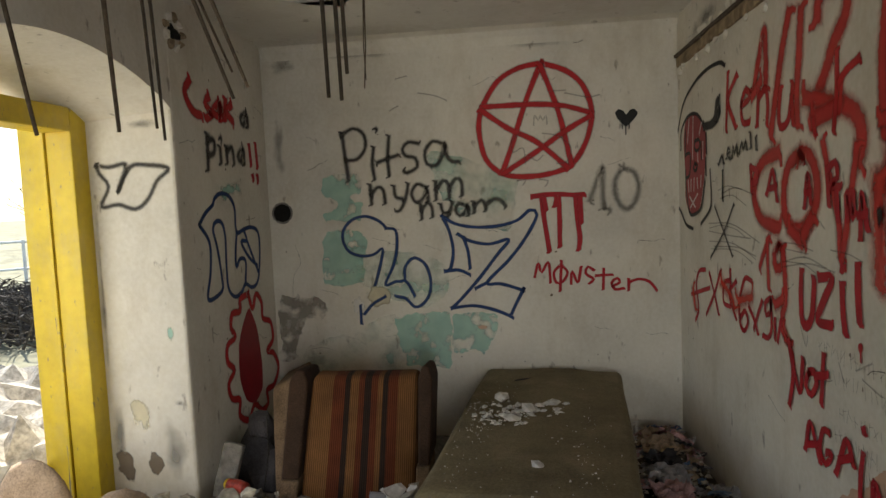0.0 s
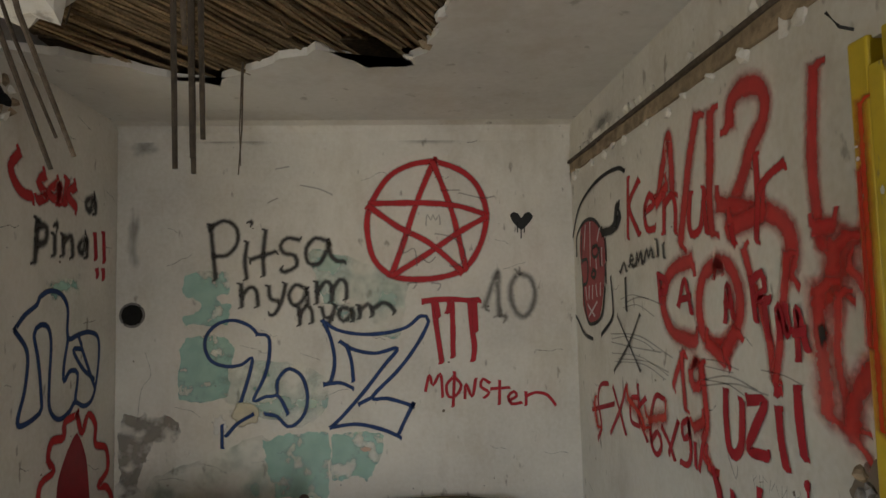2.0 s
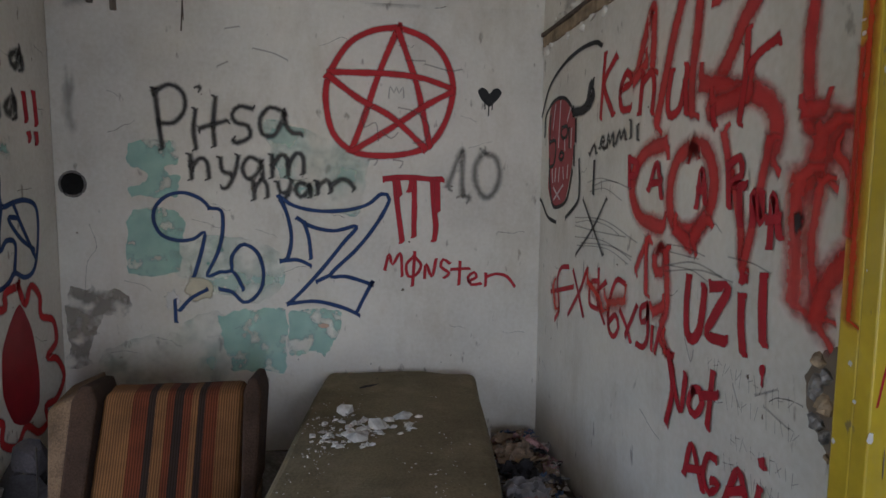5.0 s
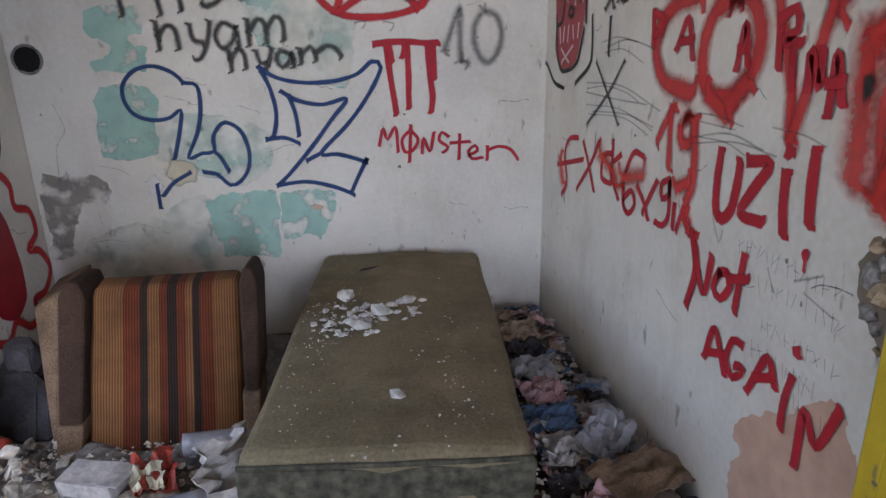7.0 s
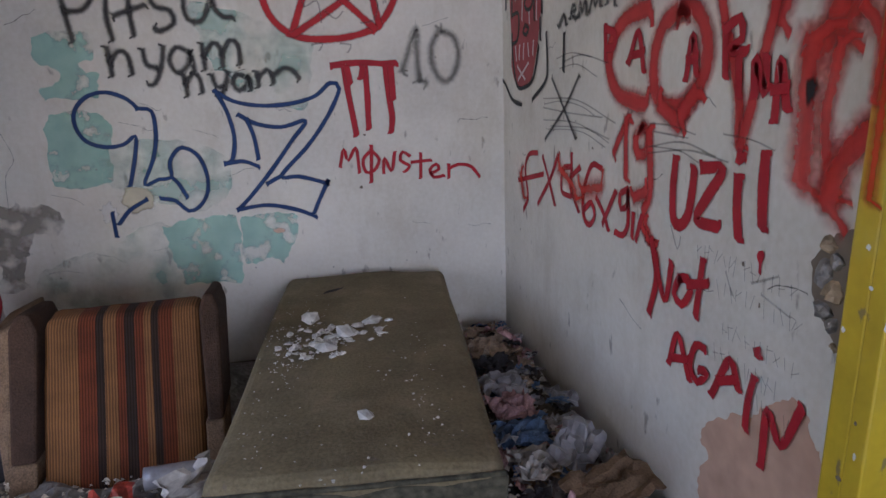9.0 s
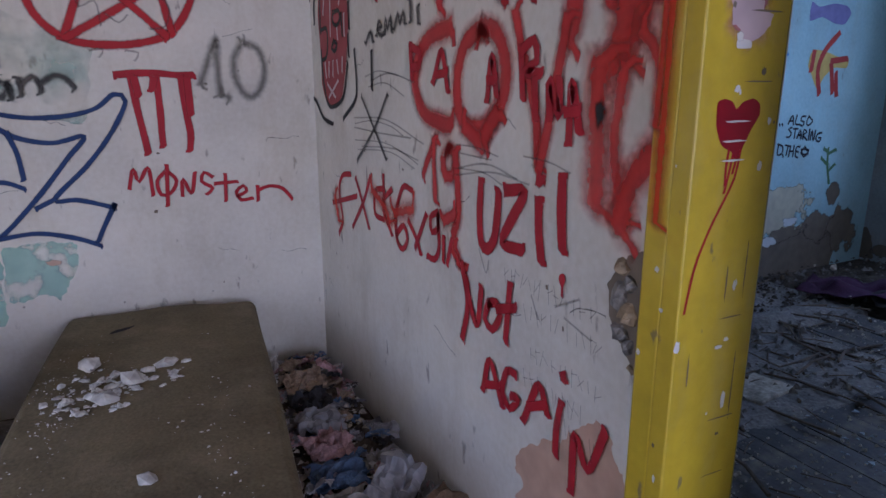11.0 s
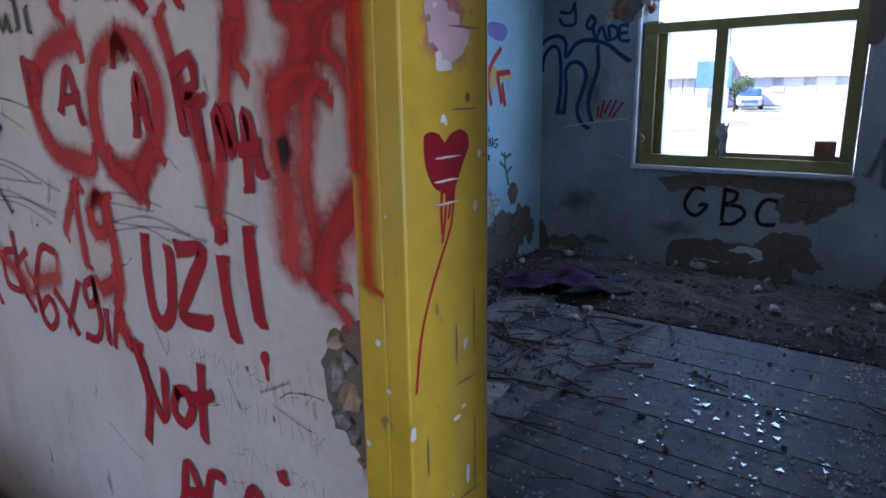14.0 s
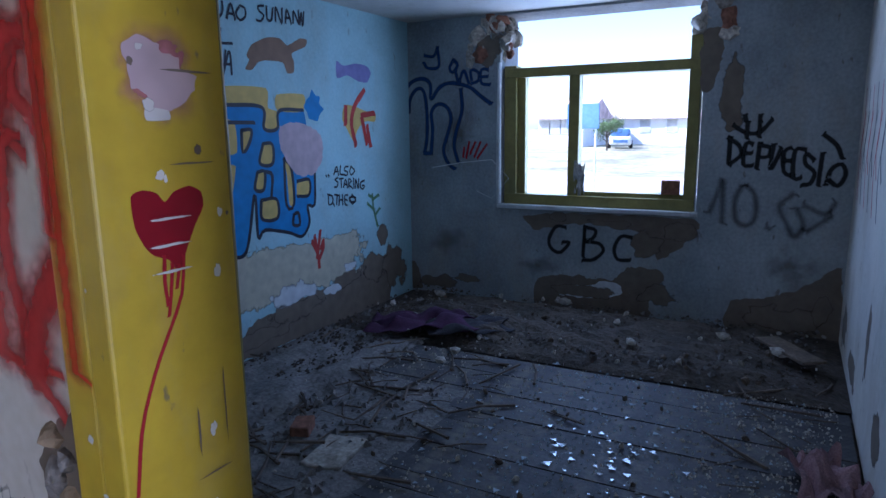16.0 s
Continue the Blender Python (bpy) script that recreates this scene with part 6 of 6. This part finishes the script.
for i in range(23):
    x = XW + 0.03 + i * 0.1405
    y1 = 3.75 - 0.1 * (i % 3) - (0.2 if i > 18 else 0)
    pl = obj("floorboard", box(-0.0695, 0, -0.03, 0.0695, y1 - RY - 0.02, 0.0, 0.0015, 0), M["plank"], floor2)
    pl.matrix_basis = pose(x, RY + 0.02, random.uniform(-0.004, 0.004), 0, random.uniform(-1.2, 1.2), random.uniform(-0.2, 0.2))
jo = [thing("joist", "bare dusty joist across the earth floor", "joist", p, r) for p, r in (((5.15, 2.50, -0.03), 2), ((5.15, 1.53, -0.03), -2))]
for j in jo:
    part("beam", box(0, -0.05, 0, 0.68, 0.05, 0.03, 0.006, 2, 0.004), M["plank"], j)
heap("earth_heap", 4.9, RX, RY, YB, 0.09, M["dirt"], "dark earth and debris below the window", 6)
heap("dust_drift", XW, 4.3, 2.55, 3.6, 0.018, M["dust"], "thin drift of dust over the floorboards", 9)
heap("dust_heap", XW, 5.0, 3.3, YB, 0.07, M["dust"], "dust and rubble along the mural wall", 7)
shards = [obj("glass_shard", sheet_patch([(0, 0), (0.05, 0.01 * k), (0.03, 0.04)], 0, 0.003), M["shard"]) for k in (0, 1, -1)]
for i, s in enumerate(shards):
    tagged(s, "small broken glass shard on the floorboards", "glass shard", "glass shards on the floor")
    s.matrix_world = pose(3.6 + 0.1 * i, 1.9, 0.008)
for i in range(290):
    x, y = random.gauss(3.75, 0.7), random.gauss(1.75, 0.5)
    if not (2.0 < x < 5.2 and 0.75 < y < 3.4):
        continue
    scatter_copy(shards[i % 3], pose(x, y, 0.009, random.uniform(-4.5, 4.5), random.uniform(-4.5, 4.5), i * 71), random.choice((0.15, 0.25, 0.3, 0.4, 0.5, 0.7)))
twig = [obj("stick", tube([(-0.12, 0, 0), (0, 0.012 * k, 0.006), (0.12, 0, 0)], 0.006, 0.004, 5), M["wood"]) for k in (1, -1)]
for i, s in enumerate(twig):
    tagged(s, "thin dry stick on the dusty floor", "stick", "sticks on the floor")
    s.matrix_world = pose(3.3, 2.9 + 0.1 * i, 0.02)
for i in range(290):
    if i % 6:
        x, y = random.uniform(1.9, 4.8), random.gauss(3.1, 0.5)
        y = min(max(y, 1.9), 4.05)
    else:
        x, y = random.uniform(3.2, 5.8), random.uniform(0.75, 1.2)
    scatter_copy(twig[i % 2], pose(x, y, 0.03 if y > 3.3 else 0.014, random.uniform(-6, 6), random.uniform(-6, 6), random.uniform(0, 180)), random.choice((0.3, 0.5, 0.7, 1.0, 1.6)))
deb = [obj("debris_piece", chunk(0.05, i + 20, 0.6), M["rubble" if i < 2 else "wood"]) for i in range(4)]
for i, c in enumerate(deb):
    tagged(c, "small dark debris piece on the dusty floor", "debris", "debris on the floor")
    c.matrix_world = pose(4.6 + 0.2 * i, 3.0, 0.01)
for i in range(295):
    if i % 3 == 0:
        x, y, z = random.uniform(4.9, 6.2), random.uniform(0.7, 4.1), 0.07
    elif i % 3 == 1:
        x, y = random.uniform(2.0, 5.2), random.uniform(2.5, 4.1)
        z = 0.05 if y > 3.5 else 0.016
    else:
        x, y, z = random.uniform(2.5, 5.0), random.uniform(0.75, 3.2), 0.008
    scatter_copy(deb[(i * 3) % 4], pose(x, y, z, i * 31, i * 17, i * 47), random.choice((0.12, 0.15, 0.2, 0.3, 0.45)) * (1.4 if i % 3 == 0 else 1))
for x, y, k in ((6.1, 2.62, 1.3), (5.5, 1.0, 1.2), (5.7, 1.35, 1.0), (5.9, 3.7, 1.1), (5.3, 1.9, 0.9)):
    scatter_copy(rub[1], pose(x, y, 0.09, 5, 8, x * 77), k)
sb = thing("brick", "broken red brick lying on the dusty floor", "brick", (3.36, 3.14, 0.0), 25)
part("body", box(-0.07, -0.05, 0, 0.07, 0.05, 0.07, 0.008, 2, 0.008), M["brick"], sb)
tl = thing("flat_stone", "flat mossy plaster slab on the floor", "slab", (3.25, 2.85, 0.0), 10)
part("slab", box(-0.15, -0.1, 0, 0.15, 0.1, 0.03, 0.01, 2, 0.015, 4), M["rubble"], tl)
pc = thing("purple_blanket", "crumpled purple and dark cloth on the earth", "blanket", (5.1, 3.45, 0.06), -60)
part("cloth", crumple(0.75, 0.45, 14, 0.22, 18), M["purple"], pc, smooth=True)
part("lining", crumple(0.55, 0.38, 19, 0.2, 14), M["darkcloth"], pc, "dark lining", True).matrix_basis = pose(0.35, -0.1, 0)
lc = thing("lilac_rag", "crumpled lilac rag near the wall", "rag", (3.95, 0.80, 0.03), 20)
part("cloth", crumple(0.38, 0.25, 17, 0.6, 14), M["pinkcloth"], lc)
bd = thing("board", "loose splintered board lying by the wall", "board", (5.55, 0.95, 0.09), 35)
part("plank", box(-0.25, -0.08, 0, 0.25, 0.08, 0.02, 0.004, 2, 0.006), M["wood"], bd)
# scribbles on the far side wall
for i in range(6):
    u = 6.05 - 0.23 * i
    draw("thin dark red and black scribble on the pale wall", "S", "redpen" if i % 2 == 0 else "ink", 0.03,
         f"{u:.2f},1.75 {u - 0.05:.2f},1.5 {u + 0.03:.2f},1.3 {u - 0.08:.2f},1.05|{u - 0.1:.2f},1.6 {u:.2f},1.4 {u - 0.12:.2f},1.25")

# ---- outside ----
S("road", box(RX + 9, -200, -0.14, RX + 16, 200, -0.10), M["asphalt"], "pale sunlit street beyond the window", "road")
S("pavement", box(RX + 0.5, -60, -0.14, RX + 9, 60, -0.09), M["asphalt"], "pale concrete yard beyond the window", "pavement")


def house(x, y, w, d, h, rh):
    e = thing("house", "pale plastered house across the street", "house", (x, y, -0.12))
    part("wall", box(0, -w / 2, 0, d, w / 2, h), M["facade"], e)
    bm = bmesh.new()
    pts = [(-0.4, -w / 2 - 0.4, h), (-0.4, w / 2 + 0.4, h), (d + 0.4, w / 2 + 0.4, h), (d + 0.4, -w / 2 - 0.4, h), (d / 2, -w / 2 - 0.4, h + rh), (d / 2, w / 2 + 0.4, h + rh)]
    v = [bm.verts.new(p) for p in pts]
    for f in ((0, 1, 5, 4), (2, 3, 4, 5), (0, 4, 3), (1, 2, 5), (3, 2, 1, 0)):
        bm.faces.new([v[k] for k in f])
    # roof tone is paled to paint in the outdoor glare
    part("roof", bm, M["roof"], e, "red tiled roof")
    for k in range(4):
        yy = -w / 2 + (k + 0.5) * w / 4
        wi = part("window", box(-0.06, yy - 0.5, 1.0, 0.02, yy + 0.5, 2.2, 0.02), M["white_metal"], e)
        # pane in the pale paving tone, bright glare painted over the glass
        part("pane", box(-0.07, yy - 0.4, 1.1, -0.062, yy + 0.4, 2.1), M["asphalt"], wi)
    return e


house(60, 11.5, 9, 8, 2.2, 0.5)
house(52, 17.6, 3.6, 8, 2.2, 1.7)
house(40, -12, 12, 8, 2.8, 1.6)
car = thing("car", "small white car parked across the street", "car", (50.0, 12.4, -0.1), 14)
part("body", box(-1.9, -0.78, 0.25, 1.9, 0.78, 0.85, 0.15, 0, 0, 0, 3), M["white_metal"], car, smooth=True)
part("grille", box(-1.92, -0.5, 0.42, -1.88, 0.5, 0.62, 0.01), M["car"], car, "dark blue-grey grille")
cabin = part("cabin", box(-1.3, -0.7, 0.8, 0.8, 0.7, 1.4, 0.2, 0, 0, 0, 3), M["car"], car)
part("roof_panel", box(-1.0, -0.6, 1.36, 0.5, 0.6, 1.43, 0.03), M["white_metal"], car)
for x in (-1.2, 1.2):
    for y in (-0.75, 0.75):
        wh = part("wheel", tube([(x, y - 0.1, 0.3), (x, y + 0.1, 0.3)], 0.3, 0.3, 20), M["iron"], car)
        part("rim", tube([(x, y - 0.11, 0.3), (x, y + 0.11, 0.3)], 0.17, 0.17, 14), M["white_metal"], wh)
bb = thing("road_sign", "blue panel sign on posts by the street", "sign", (16.5, 5.52, -0.1), 0)
part("panel", box(-0.03, -0.39, 1.57, 0.03, 0.39, 2.16, 0.01), M["sign"], bb)
# posts are white: the glare that washes them out is in the colour
for y in (-0.3, 0.3):
    part("post", tube([(0.05, y, 0), (0.05, y, 2.1)], 0.02, 0.03, 8), M["white_metal"], bb)


def tree(x, y, h, leaves, bare, label):
    e = thing("tree", label, "tree", (x, y, -0.12))
    rnd = random.Random(int(x * 10 + y))
    bm = tube([(0, 0, 0), (0.05, 0.02, h * 0.25), (0.0, 0.05, h * 0.5)], h * 0.03, h * 0.018, 8)
    tips = []
    for i in range(16):
        a, z = i * 2.4, h * rnd.uniform(0.2, 0.5)
        p = Vector((0, 0, z))
        q = p + Vector((math.cos(a), math.sin(a), rnd.uniform(0.5, 1.2))) * h * 0.2
        r = q + Vector((math.cos(a + 0.5), math.sin(a + 0.5), rnd.uniform(0.3, 1))) * h * 0.15
        tube([p, q, r], h * 0.009, h * 0.003, 5, bm)
        tips += [q, r]
        for k in range(5):
            s = q.lerp(r, rnd.random())
            t = s + Vector((rnd.uniform(-1, 1), rnd.uniform(-1, 1), rnd.uniform(0, 1))) * h * 0.13
            tube([s, (s + t) / 2 + Vector((0, 0, 0.03)), t], h * 0.003, h * 0.001, 4, bm)
            tips.append(t)
    part("trunk", bm, M["bark"], e)
    if leaves:
        bm = bmesh.new()
        for i in range(leaves):
            c = rnd.choice(tips) + Vector((rnd.gauss(0, 1), rnd.gauss(0, 1), rnd.gauss(0, 1))) * h * 0.045
            u = Vector((rnd.gauss(0, 1), rnd.gauss(0, 1), rnd.gauss(0, 1))).normalized() * h * 0.02
            w = u.orthogonal() * 0.6
            bm.faces.new([bm.verts.new(c + k) for k in (-u, w, u, -w)])
        tagged(part("crown", bm, M["leaf"], e), kind="stuff")
    return e


tree(45, 12.1, 2.6, 1800, False, "small leafy green tree across the street")
tree(55, 19.2, 3.4, 0, True, "bare tree behind the street sign")
tree(24, -1.0, 3, 1600, False, "leafy green shrub by the street")
for i, (x, y) in enumerate(((-13, 22), (-17, 25), (-11, 27), (-20, 21), (-16, 30), (-22, 29), (-12.5, 34), (-26, 36))):
    tree(x, y, 3.2 + 0.4 * (i % 3), 0, True, "bare leafless shrub beyond the field fence")
fence = thing("fence", "white painted metal rail fence beyond the rubble", "fence", (-12.2, 15.6, -0.12), 40)
for i in range(9):
    part("post", tube([(-8 + i * 2, 0, 0), (-8 + i * 2, 0, 1.1)], 0.04, 0.04, 8), M["white_metal"], fence)
for z in (0.35, 1.05):
    part("rail", tube([(-8, 0, z), (8, 0, z)], 0.035, 0.035, 8), M["white_metal"], fence)
for i in range(60):
    scatter_copy(deb[i % 2], pose(random.uniform(-4.4, -1.9), random.uniform(1.2, 5.2), 0.32 + random.uniform(-0.06, 0.06), i * 20, i * 33, i * 51), random.uniform(0.6, 3.0))


def grit(name, n, spots, size, material, label, seed):
    """Loose grit too fine to pick apart."""
    rnd = random.Random(seed)
    verts, faces = [], []
    for i in range(n):
        x0, x1, y0, y1, z = spots[i % len(spots)]
        x, y, s = rnd.uniform(x0, x1), rnd.uniform(y0, y1), size * rnd.choice((0.4, 0.6, 1.0, 1.6))
        a = rnd.uniform(0, math.tau)
        k = len(verts)
        for q in range(3):
            verts.append((x + s * math.cos(a + q * 2.1), y + s * rnd.uniform(0.5, 1) * math.sin(a + q * 2.1), z))
        verts.append((x, y, z + s * 0.8))
        faces += [(k, k + 1, k + 3), (k + 1, k + 2, k + 3), (k + 2, k, k + 3)]
    me = bpy.data.meshes.new(name)
    me.from_pydata(verts, [], faces)
    me.materials.append(material)
    return tagged(new(name, me), label, "grit", kind="stuff")


def brush(x, y, r, h, n, seed):
    """A dark tangle of dry brushwood."""
    rnd = random.Random(seed)
    bm = bmesh.new()
    for i in range(n):
        a, q = rnd.uniform(0, math.tau), r * math.sqrt(rnd.random())
        p = Vector((q * math.cos(a), q * math.sin(a), rnd.uniform(0, 0.1)))
        m = p + Vector((rnd.gauss(0, 0.25), rnd.gauss(0, 0.25), rnd.uniform(0.1, h)))
        tube([p, m, m + Vector((rnd.gauss(0, 0.3), rnd.gauss(0, 0.3), rnd.uniform(-0.15, 0.2)))], 0.018, 0.006, 4, bm)
    ob = obj("brushwood", bm, M["bark"])
    ob.matrix_world = pose(x, y, -0.12)
    return tagged(ob, "dark tangle of dry brushwood on the field", "brushwood", kind="stuff")


for i, (x, y, r) in enumerate(((-6.6, 8.3, 1.3), (-7.8, 9.0, 1.3), (-5.9, 8.9, 1.0), (-8.3, 10.6, 1.5), (-6.4, 10.0, 1.2), (-9.6, 10.4, 1.4))):
    brush(x, y, r, 0.45, 260, i)
grit("grit", 5200, ((XW + 0.1, 5.0, RY + 0.1, 3.7, 0.001), (2.0, 4.8, 2.2, 3.7, 0.001), (2.6, 4.9, 0.7, 1.4, 0.001)), 0.009, M["rubble"], "plaster grit and dust on the floorboards", 3)
grit("glass_splinters", 1100, ((2.6, 5.0, 0.8, 2.4, 0.002), (3.0, 4.8, 1.2, 2.2, 0.002)), 0.009, M["shard"], "tiny splinters of broken window glass", 8)
grit("rubble_bits", 1500, ((1.9, 5.0, 3.2, 4.1, 0.03), (4.95, 6.2, 0.75, 4.1, 0.05), (1.8, 4.2, 2.7, 3.6, 0.012)), 0.022, M["dust"], "small plaster rubble along the walls", 9)
grit("grit", 2600, ((4.95, 6.2, 0.75, 4.1, 0.055), (2.0, 5.0, 3.55, 4.1, 0.045)), 0.014, M["dirt"], "dark grit on the bare earth", 4)
grit("grit", 2600, ((-1.1, 0.0, 2.4, 3.2, 0.085), (-1.7, -0.6, 1.8, 3.0, 0.12), (0.95, 1.4, 2.1, 4.1, 0.085)), 0.011, M["rubble"], "plaster grit among the rubbish", 5)
grit("dust", 1000, ((0.10, 0.80, 2.45, 3.9, 0.447), (0.2, 0.6, 3.05, 3.5, 0.447)), 0.0028, M["chalk"], "white plaster dust on the bed", 6)
